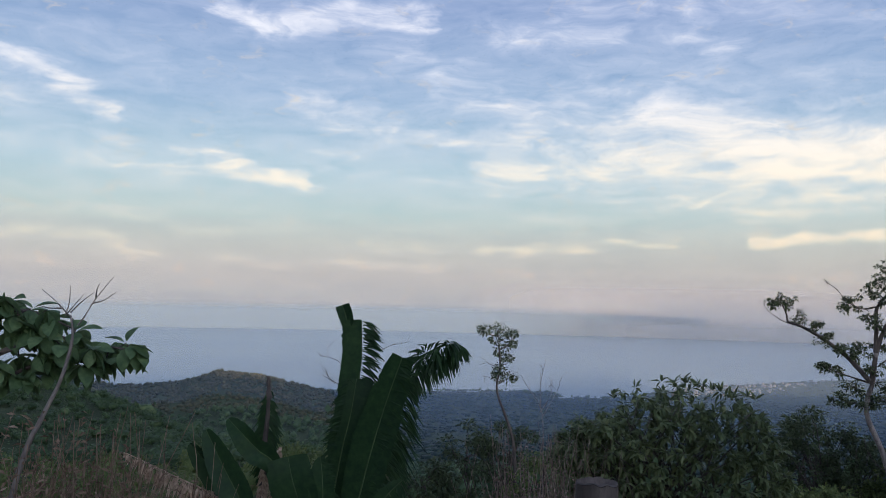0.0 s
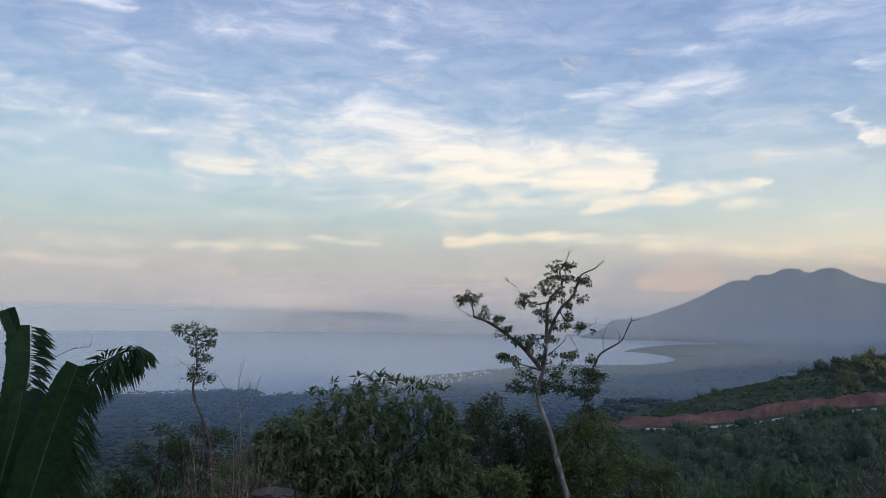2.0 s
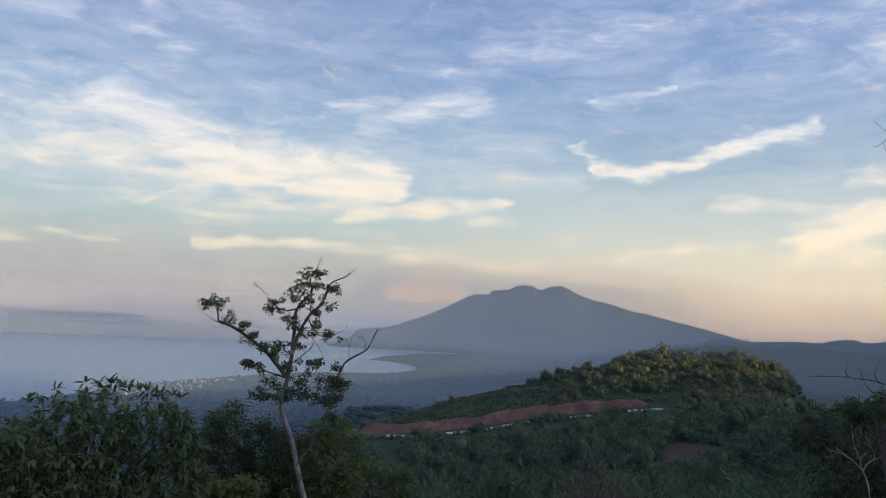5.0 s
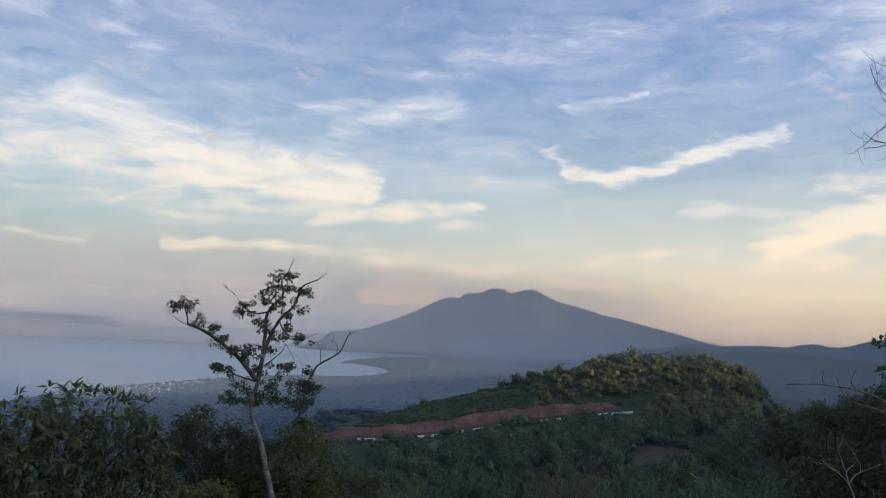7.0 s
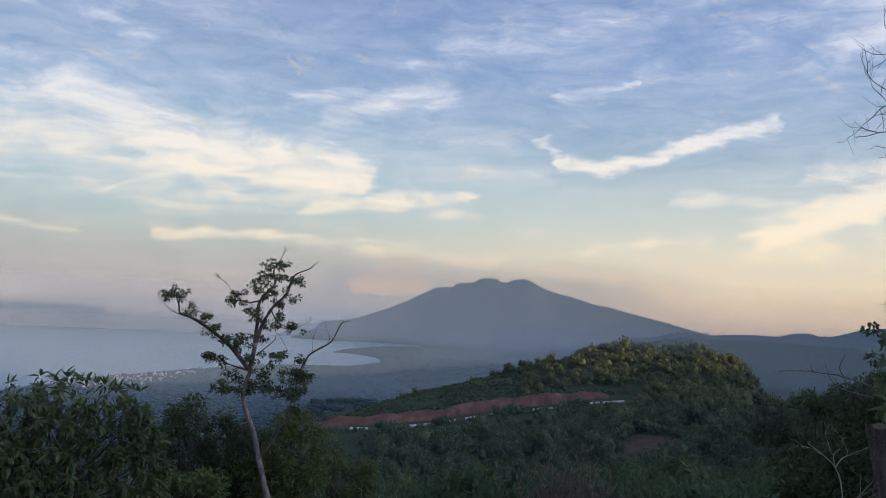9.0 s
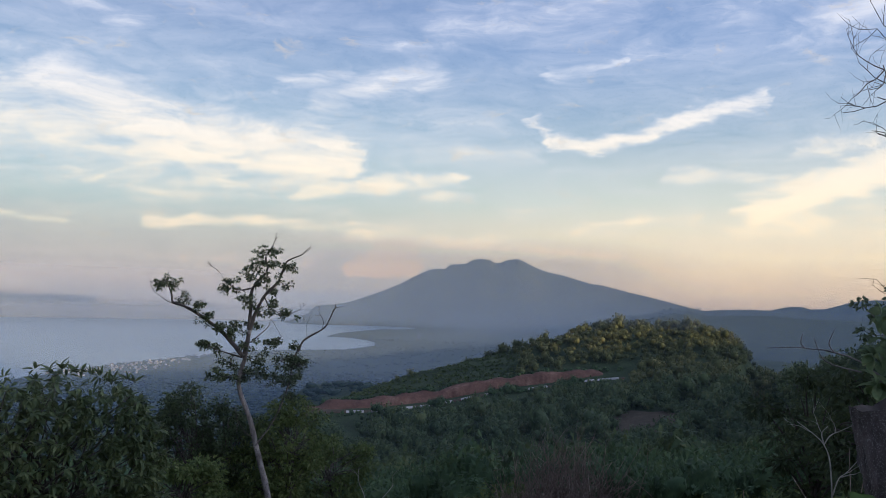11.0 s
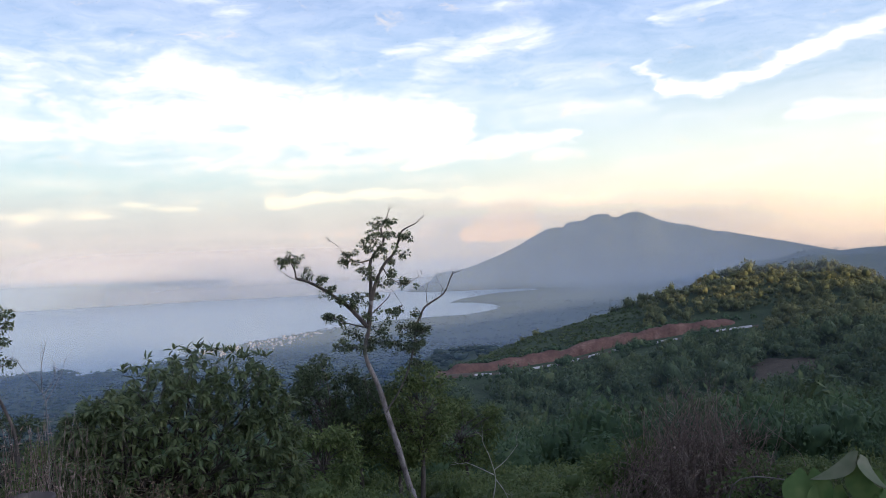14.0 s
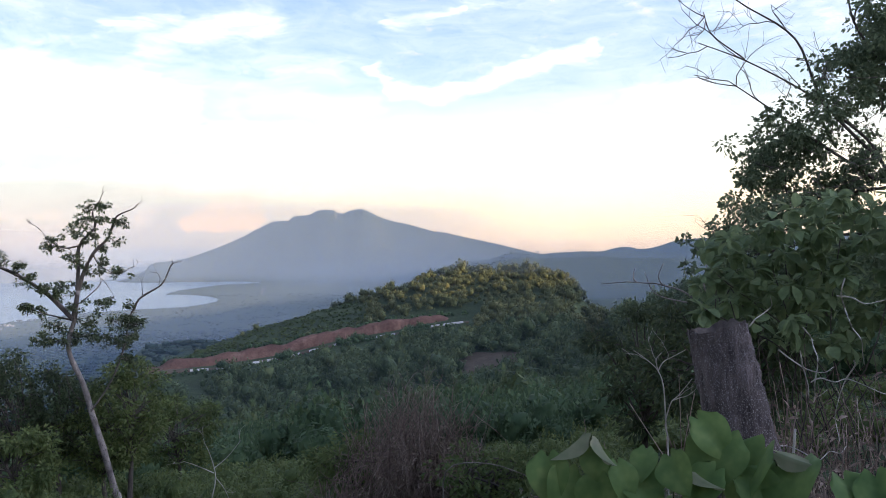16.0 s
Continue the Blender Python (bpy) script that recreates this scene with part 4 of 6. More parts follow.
# bushes that hang over the cut and stand along its foot
a = np.concatenate([rng.uniform(31.5, 53, 260), rng.normal(45.2, 0.5, 26), rng.normal(49.2, 0.4, 22), rng.normal(36.3, 0.3, 10), rng.normal(40.4, 0.3, 12)])
off = np.where(rng.uniform(size=len(a)) < 0.6, rng.uniform(-9, -5.0, len(a)), rng.uniform(7.6, 11, len(a)))
off[260:] = rng.uniform(-6, -3.8, len(a) - 260)
x, y = bearing(a, road_line(a)[0] + off)
zz = np.where(off > 0, np.maximum(ground_z(x, y), road_line(a)[1] + np.maximum(np.interp(a, az, tall), 0.4) - 0.5), ground_z(x, y))
grove("roadside_bushes", "dark bushes along the red earth cut", np.stack([x, y, zz], -1), np.where(off > 0, rng.uniform(0.4, 1.1, len(a)), np.where(np.arange(len(a)) < 260, rng.uniform(0.3, 0.9, len(a)), rng.uniform(0.8, 1.6, len(a)))), SHAPES_HILL, LEAF_WOOD, rng, (0.8, 1.4))
# thin smoke of two field fires on the plain
puffs = []
for a0, r0, size, lift in ((38.8, 2850, 1.0, 26), (40.1, 2350, 0.55, 12)):
    c = np.array([*bearing(a0, r0), 0.0])
    c[2] = float(ground_z(c[0], c[1]))
    t = rng.uniform(0, 1, 420)
    q = c + np.stack([t * 16, t * -4, t * lift], -1) * size + rng.normal(size=(420, 3)) * (1.2 + 5.5 * t[:, None]) * size * [1, 1, 0.7]
    puffs.append(blades(q, rng.normal(size=q.shape), 4.0 * size, 2.6 * size, rng, 0.3, 0.0))
m, n = material("smoke")
d, t, mix = n.add("ShaderNodeBsdfTranslucent"), n.add("ShaderNodeBsdfTransparent"), n.add("ShaderNodeMixShader")
d.inputs[0].default_value = (0.72, 0.74, 0.80, 1)
mix.inputs[0].default_value = 0.20
n.link(t.outputs[0], mix.inputs[1])
n.link(d.outputs[0], mix.inputs[2])
n.link(mix.outputs[0], n.add("ShaderNodeOutputMaterial").inputs[0])
tagged(part("smoke", join(puffs), m), "thin pale smoke of field fires on the plain", "smoke", kind="stuff")


# ---- the town by the shore ----
def house(roof_mat, long, deep, high, label):
    h = thing("house", label, "house", "houses of the shore town")
    x, y, e = long / 2, deep / 2, 0.5
    v = [(-x, -y, -2), (x, -y, -2), (x, y, -2), (-x, y, -2), (-x, -y, high), (x, -y, high), (x, y, high), (-x, y, high)]
    part("wall", (v, [(0, 1, 5, 4), (1, 2, 6, 5), (2, 3, 7, 6), (3, 0, 4, 7)]), PLASTER, h)
    top = high + deep * 0.28
    v = [(-x - e, -y - e, high - 0.2), (x + e, -y - e, high - 0.2), (x + e, 0, top), (-x - e, 0, top), (x + e, y + e, high - 0.2), (-x - e, y + e, high - 0.2)]
    v += [(a, b, c - 0.3) for a, b, c in v]
    part("roof", (v, [(0, 1, 2, 3), (3, 2, 4, 5), (7, 6, 9, 8), (8, 9, 11, 10), (0, 6, 7, 1), (4, 10, 11, 5), (0, 3, 9, 6), (3, 5, 11, 9), (1, 7, 8, 2), (2, 8, 10, 4)]), roof_mat, h)
    return h


rng = np.random.default_rng(21)
models = [house(ROOF, 3.6, 3.0, 2.1, "small pale plastered house with a grey sheet roof"), house(ROOF_RED, 3.9, 3.1, 2.1, "small house with a rust-red sheet roof"), house(PLASTER, 4.6, 3.3, 2.4, "larger white house with a pale roof")]
made = 0
for k in range(400):
    a = float(rng.choice([rng.normal(20.6, 1.3), rng.normal(17.3, 0.9), rng.uniform(16, 27)], p=[0.55, 0.25, 0.2]))
    r = np.interp(a, [15.5, 16.1, 19.6, 23, 28], [1600, 1650, 1800, 1960, 2200]) - rng.uniform(40, 300) * (0.25 + 0.75 * rng.uniform())
    x, y = bearing(a, r)
    z = float(ground_z(x, y)) + rng.uniform(0.0, 1.2)
    m = pose(float(x), float(y), z, 0, 0, float(rng.uniform(0, 180)))
    ob = models[made % 3]
    if made < 3:
        ob.matrix_basis = m
    else:
        copy_thing(ob, m)
    made += 1
    if made >= 130:
        break


# ---- things near the viewpoint ----
def standing(az, r):
    """Local axes of a thing at that bearing and distance: across, away and up become a place in the world."""
    f = np.array([math.sin(radians(az)), math.cos(radians(az)), 0.0])
    s = np.array([math.cos(radians(az)), -math.sin(radians(az)), 0.0])

    def place(u, z, d=0.0):
        return f * (r + d) + s * u + np.array([0, 0, z])
    return place


def lamina(roots, ways, normals, length, width, rng, shape="oval", bend=0.35, seg=5):
    """Broad leaves with a rounded outline, a fold along the rib and a bend towards the tip."""
    n = len(roots)
    ways, normals = unit(np.asarray(ways, float)), np.asarray(normals, float)
    side = unit(np.cross(ways, normals + 1e-4))
    up = np.cross(side, ways)
    L, W = np.broadcast_to(length, n)[:, None], np.broadcast_to(width, n)[:, None]
    prof = {"oval": (0.06, 0.62, 0.95, 1.0, 0.7, 0.03), "heart": (0.55, 1.0, 0.95, 0.72, 0.4, 0.02), "lance": (0.05, 0.7, 1.0, 0.85, 0.5, 0.02)}[shape]
    back = {"heart": (-0.16, 0.0, 0.0, 0.0, 0.0, 0.0)}.get(shape, (0,) * 6)
    rows = []
    for k in range(seg + 1):
        s = k / seg
        c = roots + ways * L * s - up * (bend * L * s * s)
        w = W * 0.5 * prof[k]
        lift = up * w * 0.3
        rows.append(np.stack([c - side * w + lift + ways * L * back[k], c, c + side * w + lift + ways * L * back[k]], 1))
    v = np.stack(rows, 1)
    i = np.arange(n * (seg + 1) * 3).reshape(n, seg + 1, 3)
    f = np.concatenate([np.stack([i[:, :-1, a], i[:, :-1, a + 1], i[:, 1:, a + 1], i[:, 1:, a]], -1).reshape(-1, 4) for a in (0, 1)])
    return v.reshape(-1, 3), f


def rosettes(points, ways, leaves, length, width, rng, shape="lance", fall=0.5, seg=5, bend=0.4, spread=0.9):
    """Leaves in whorls at twig ends."""
    m = len(points) * leaves
    p, w = np.repeat(np.asarray(points, float), leaves, 0), np.repeat(unit(np.asarray(ways, float)), leaves, 0)
    d = unit(w * 0.5 + rng.normal(size=(m, 3)) * spread - [0, 0, fall])
    up = np.array([0, 0, 1.0]) + rng.normal(size=(m, 3)) * 0.35
    return lamina(p + d * 0.02, d, up, length * rng.uniform(0.7, 1.2, m), width * rng.uniform(0.75, 1.15, m), rng, shape, bend, seg)


def leaf_mass(name, data, mat, parent):
    return tagged(part(name, data, mat, parent), kind="stuff")


def limb(place, points, r0, r1, rng, name, mat, parent, sides=8, jitter=0.0, depth=None):
    pts = [place(u, z, d) for (u, z), d in zip(points, depth if depth is not None else rng.normal(size=len(points)) * jitter)]
    c = curve(pts, 5)
    part(name, tube(c, r0, r1, sides, rng, 0.06), mat, parent, smooth=True)
    return c


# the tall thin-crowned tree on the slope
def thin_tree():
    rng = np.random.default_rng(31)
    at = standing(28, 28)
    tree = thing("tree", "tall sparse tree with a pale crooked trunk and small leaf tufts", "tree")
    lines = [limb(at, [(1.35, -9.2), (0.97, -7.63), (0.86, -7.32), (0.54, -5.97), (0.23, -4.9), (0.0, -4.01), (-0.35, -3.13), (-0.4, -2.61), (-0.22, -1.93), (-0.13, -1.1)], 0.115, 0.055, rng, "trunk", BARK_PATCHY, tree, 9, 0.09)]
    lines.append(limb(at, [(-0.14, -1.1), (-0.12, -0.47), (-0.08, 0.27), (0.36, 0.85), (0.30, 1.3), (0.52, 1.69)], 0.07, 0.018, rng, "limb", BARK_DARK, tree, 6, 0.15))
    lines.append(limb(at, [(-0.26, -1.93), (-0.06, -0.83), (0.3, 0.01), (0.72, 0.49), (0.95, 1.1), (1.1, 1.25), (1.5, 1.42)], 0.075, 0.014, rng, "limb", BARK_DARK, tree, 6, 0.15))
    lines.append(limb(at, [(-0.28, -1.95), (-0.96, -1.23), (-1.62, -0.72), (-2.16, -0.38), (-2.55, -0.25), (-2.62, 0.0), (-2.75, 0.4)], 0.075, 0.016, rng, "limb", BARK_DARK, tree, 6, 0.2))
    lines.append(limb(at, [(-2.16, -0.38), (-2.7, -0.24), (-3.1, 0.05)], 0.025, 0.006, rng, "limb", BARK_DARK, tree, 5, 0.1))
    lines.append(limb(at, [(-0.08, 0.27), (-0.5, 0.2), (-0.9, 0.42), (-1.15, 0.75)], 0.03, 0.008, rng, "limb", BARK_DARK, tree, 5, 0.2))
    lines.append(limb(at, [(-0.29, -2.02), (-0.83, -1.86), (-1.41, -1.65)], 0.035, 0.01, rng, "limb", BARK_DARK, tree, 5, 0.2))
    lines.append(limb(at, [(0.3, 0.01), (0.5, -0.35), (1.0, -0.62), (1.25, -0.5)], 0.025, 0.006, rng, "limb", BARK_DARK, tree, 5, 0.2))
    lines.append(limb(at, [(-0.1, -1.5), (0.45, -1.0), (0.55, -0.75), (0.9, -1.3)], 0.02, 0.005, rng, "limb", BARK_DARK, tree, 5, 0.2))
    lines.append(limb(at, [(0.2, -4.8), (0.7, -4.1), (0.97, -3.53), (1.2, -2.8), (1.33, -2.06), (1.45, -1.75)], 0.026, 0.03, rng, "limb", BARK_DARK, tree, 6, 0.1))
    bare = limb(at, [(1.45, -1.78), (1.60, -1.45), (1.86, -1.25), (2.3, -0.98), (2.5, -0.6), (2.62, -0.34), (2.95, -0.24)], 0.045, 0.01, rng, "limb", BARK_DARK, tree, 6, 0.03)
    out, tips = [], []
    for start, way, size in ((bare[8], (0.1, 0, 1), 0.5), (bare[14], (0.0, 0, 1), 0.5), (bare[20], (0.5, 0, 0.6), 0.3), (lines[4][-1], (-0.8, 0, 0.4), 0.3), (lines[5][-1], (-0.8, 0, 0.5), 0.35),
                             (lines[2][-3], (1, 0, 0.4), 0.4), (lines[1][-1], (0.6, 0, 0.8), 0.3), (lines[3][18], (0.2, 0, 1), 0.55), (lines[3][12], (0.4, 0, 1), 0.35), (lines[0][22], (-1, 0, 0.05), 0.9), (lines[7][-1], (1, 0, 0.1), 0.35)):
        twigs(start, np.array(way) + rng.normal(size=3) * 0.1, size, 0.014, 2, rng, out, tips, 0.6, 0.25)
    tagged(part("twig_work", join(out), BARK_DARK, tree), kind="stuff")
    spots = [(-2.74, 0.42, .25), (-2.95, 0.36, .2), (-2.5, 0.30, .18), (-2.05, -0.10, .3), (-1.75, -0.30, .2), (-1.62, -0.66, .27), (-1.25, -0.95, .25), (-1.0, -1.1, .25), (-0.6, -0.98, .28), (-1.35, -1.65, .28), (-1.1, -1.75, .2), (-1.6, -1.6, .16),
             (-0.25, 0.75, .26), (0.0, 0.95, .24), (0.23, 1.11, .32), (0.5, 1.5, .24), (0.2, 1.5, .2), (0.62, 1.15, .22), (-0.8, 0.25, .28), (-0.95, 0.5, .2), (-0.42, 0.0, .25), (-0.14, -0.29, .24), (0.96, 0.95, .2), (1.15, 1.0, .16), (0.49, -0.26, .28), (0.15, -0.55, .22),
             (0.79, -0.61, .26), (1.15, -0.5, .2), (0.85, 0.45, .22), (0.55, 0.2, .22), (0.3, 0.6, .2), (0.0, 0.45, .24), (-0.65, -1.35, .26), (-0.25, -1.55, .28), (0.5, -1.6, .26), (0.75, -1.5, .2), (-0.1, -0.9, .2), (1.35, -1.55, .18),
             (-0.25, -2.55, .38), (-0.75, -2.62, .36), (-1.05, -2.55, .25), (0.3, -2.5, .36), (0.65, -2.6, .25), (-0.7, -2.15, .25), (0.9, -2.1, .34), (1.25, -2.1, .34), (1.3, -2.55, .36), (1.05, -2.8, .28), (1.5, -2.2, .22), (1.2, -3.3, .3), (0.2, -2.1, .25)]
    p, w, sprigs = [], [], []
    for u, z, size in spots:
        c = at(u, z, rng.normal() * 0.3)
        for _ in range(5 if z > -2 else 8):
            e = c + rng.normal(size=3) * [size * 0.62, size * 0.62, size * 0.40]
            sprigs.append(tube(curve([c, (c + e) / 2 + rng.normal(size=3) * 0.03, e], 2), 0.008, 0.004, 4))
            r = size * rng.uniform(0.32, 0.60)
            q, d = ball_points(int(rng.uniform(70, 120) * size / 0.25 * (0.34 if z > -2 else 0.30)), rng, e, (r, r, r * 0.6), 0.1)
            p.append(q)
            w.append(d + [0, 0, 0.1])
    p, w = np.concatenate(p), np.concatenate(w)
    leaf_mass("crown", blades(p, w + rng.normal(size=p.shape) * 0.5, rng.uniform(0.06, 0.12, len(p)), rng.uniform(0.035, 0.065, len(p)), rng, 0.2, 0.2), LEAF_TREE, tree)
    tagged(part("sprig_work", join(sprigs), BARK_DARK, tree), kind="stuff")
    allp = np.concatenate(lines)
    spurs = []
    for u, z, size in spots:
        c = at(u, z, 0)
        q = allp[np.argmin(np.linalg.norm(allp - c, axis=1))]
        mid = (q + c) / 2 + rng.normal(size=3) * 0.05
        spurs.append(tube(curve([q, mid, c], 3), 0.016, 0.006, 4))
    tagged(part("spur_work", join(spurs), BARK_DARK, tree), kind="stuff")


def slim_tree():
    rng = np.random.default_rng(37)
    at = standing(3.7, 30)
    tree = thing("tree", "slender tree with a small tufted crown over the slope", "tree")
    c = limb(at, [(0.95, -9.2), (0.89, -6.78), (0.82, -4.96), (0.54, -3.98), (0.26, -3.29), (0.17, -2.79), (0.28, -2.19), (0.23, -1.38), (0.18, -0.85)], 0.07, 0.015, rng, "trunk", BARK_DARK, tree, 7, 0.05)
    out, tips, p, w = [], [], [], []
    for u, z, s in ((-0.23, -0.83, .22), (-0.45, -0.8, .12), (0.18, -0.78, .22), (0.55, -0.9, .22), (0.75, -0.95, .13), (0.08, -1.15, .22), (0.5, -1.35, .24), (0.75, -1.3, .15), (0.4, -1.78, .2), (0.2, -1.6, .16), (0.62, -1.8, .15), (0.3, -2.15, .2), (0.1, -2.35, .14), (0.21, -2.5, .2), (0.55, -2.55, .2), (0.8, -2.5, .12)):
        e = at(u, z, rng.normal() * 0.25)
        q = c[np.argmin(np.linalg.norm(c - (e - [0, 0, 0.25]), axis=1))]
        out.append(tube(curve([q, (q + e) / 2 + rng.normal(size=3) * 0.04, e], 3), 0.016, 0.006, 4))
        b, d = ball_points(int(430 * s), rng, e, (s * 1.05, s * 1.05, s * 0.95), 0.1)
        p.append(b)
        w.append(d)
    for s, d in ((30, (-1, 0, 0.5)), (34, (1, 0, 0.5)), (26, (-1, 0, 0.7)), (28, (1, 0, 0.2)), (38, (1, 0, 1))):
        twigs(c[min(s, len(c) - 1)], np.array(d), 0.6, 0.012, 1, rng, out, tips)
    tagged(part("twig_work", join(out), BARK_DARK, tree), kind="stuff")
    p, w = np.concatenate(p), np.concatenate(w)
    leaf_mass("crown", blades(p, w + rng.normal(size=p.shape) * 0.5, rng.uniform(0.08, 0.14, len(p)), rng.uniform(0.04, 0.07, len(p)), rng, 0.2, 0.2), LEAF_TREE, tree)


def leafy(name, label, category, az, r, top, wide, deep, tufts, leaf, mat, seed, flat=0.6, low=None, shape_bias=0.35, bark_mat=None, share=75):
    """A tree or bush with a crown of separate leaf tufts on forked limbs."""
    rng = np.random.default_rng(seed)
    at = standing(az, r)
    base = at(0, 0)
    gz = float(ground_z(base[0], base[1])) - 0.1
    low = gz + (top - gz) * 0.3 if low is None else low
    tree = thing(name, label, category)
    mid = (top + low) / 2
    c = curve([at(0, gz), at(rng.normal() * 0.1, gz + (mid - gz) * 0.5), at(rng.normal() * 0.15, mid)], 4)
    part("trunk", tube(c, 0.035 * (top - gz) ** 0.5 + 0.02, 0.03, 6, rng, 0.05), bark_mat or BARK_DARK, tree, smooth=True)
    out, p, w = [], [], []
    for k in range(tufts):
        d = unit(rng.normal(size=3))
        f = rng.uniform(0.35, 1.0) ** 0.6
        e = at(d[0] * wide * f, mid + d[2] * (top - low) / 2 * f, d[1] * deep * f)
        q = c[rng.integers(len(c) // 2, len(c))]
        out.append(tube(curve([q, q * 0.4 + e * 0.6 + np.array([0, 0, 0.1]) + rng.normal(size=3) * 0.08, e], 3), 0.022, 0.007, 4))
        s = shape_bias * rng.uniform(0.7, 1.3)
        b, dd = ball_points(share, rng, e, (s, s, s * flat), 0.1)
        p.append(b)
        w.append(dd)
    tagged(part("limb_work", join(out), bark_mat or BARK_DARK, tree), kind="stuff")
    p, w = np.concatenate(p), np.concatenate(w)
    leaf_mass("crown", blades(p, w + rng.normal(size=p.shape) * 0.5, leaf * rng.uniform(0.7, 1.3, len(p)), leaf * 0.5 * rng.uniform(0.7, 1.2, len(p)), rng, 0.2, 0.25), mat, tree)
    return tree


def big_bush():
    """A broad, dense bush with long drooping leaves in whorls."""
    rng = np.random.default_rng(41)
    at = standing(18, 18)
    bush = thing("bush", "broad dense bush with long drooping dark leaves", "bush")
    outline_u = [-3.15, -2.9, -2.5, -2.1, -1.75, -1.4, -0.9, -0.5, 0.0, 0.35, 0.6, 0.9, 1.15, 1.35, 1.5]
    outline_z = [-2.9, -2.45, -2.2, -2.0, -1.75, -1.66, -1.55, -1.55, -1.62, -1.78, -1.68, -1.8, -2.15, -2.6, -3.3]
    points, ways, out = [], [], []
    hub = [at(u, -5.0, rng.normal() * 0.3) for u in (-1.9, -1.0, -0.4, 0.3)]
    for k in range(900):
        u = rng.uniform(-3.1, 1.5)
        top = np.interp(u, outline_u, outline_z) - 0.10
        bottom = -5.3 + 0.5 * abs(u + 0.6) / 2.2
        f = rng.uniform() ** 0.65
        z = bottom + (top - bottom) * f
        half = 1.9 * math.sqrt(max(0.05, 1 - ((u + 0.8) / 2.6) ** 2)) * (0.55 + 0.45 * math.sin(math.pi * min(1, 1 - 0.75 * f)))
        d = -half * rng.uniform(0.45, 1.0) if rng.uniform() < 0.75 else half * rng.uniform(-0.5, 0.9)
        points.append(at(u, z + 0.06 * rng.normal(), d))
        ways.append(np.array([0.1 * rng.normal(), 0, 0.6]) + unit(at(u, z, d) - at(-0.8, -3.6, 0)))
    for i in range(0, 900, 6):
        h = hub[rng.integers(4)]
        out.append(tube(curve([h, h * 0.5 + points[i] * 0.5 + np.array([0, 0, 0.25]), points[i]], 3), 0.03, 0.008, 4))
    tagged(part("limb_work", join(out), BARK_DARK, bush), kind="stuff")
    for h in hub:
        b = h.copy()
        b[2] = float(ground_z(b[0], b[1])) - 0.1
        part("stem", tube(curve([b, (b + h) / 2 + rng.normal(size=3) * 0.05, h, h + [0, 0, 0.8]], 3), 0.07, 0.03, 6), BARK_DARK, bush, smooth=True)
    leaf_mass("crown", rosettes(points, ways, 10, 0.18, 0.068, rng, "lance", 0.55, 5, 0.45), LEAF_BUSH, bush)
    worn = [points[i] for i in rng.integers(0, 900, 60)]
    leaf_mass("yellowed_leaves", rosettes(worn, [(0, 0, 1)] * 60, 3, 0.2, 0.055, rng, "lance", 0.6, 5, 0.5), GRASS, bush)
    young = [at(u, np.interp(u, outline_u, outline_z) + rng.uniform(-0.02, 0.1), rng.uniform(-0.8, 0.3)) for u in rng.uniform(-2.0, 1.0, 26)]
    leaf_mass("young_growth", rosettes(young, [(0, 0, 1)] * len(young), 6, 0.21, 0.06, rng, "lance", -0.25, 5, 0.5, 0.6), LEAF_BUSH, bush)


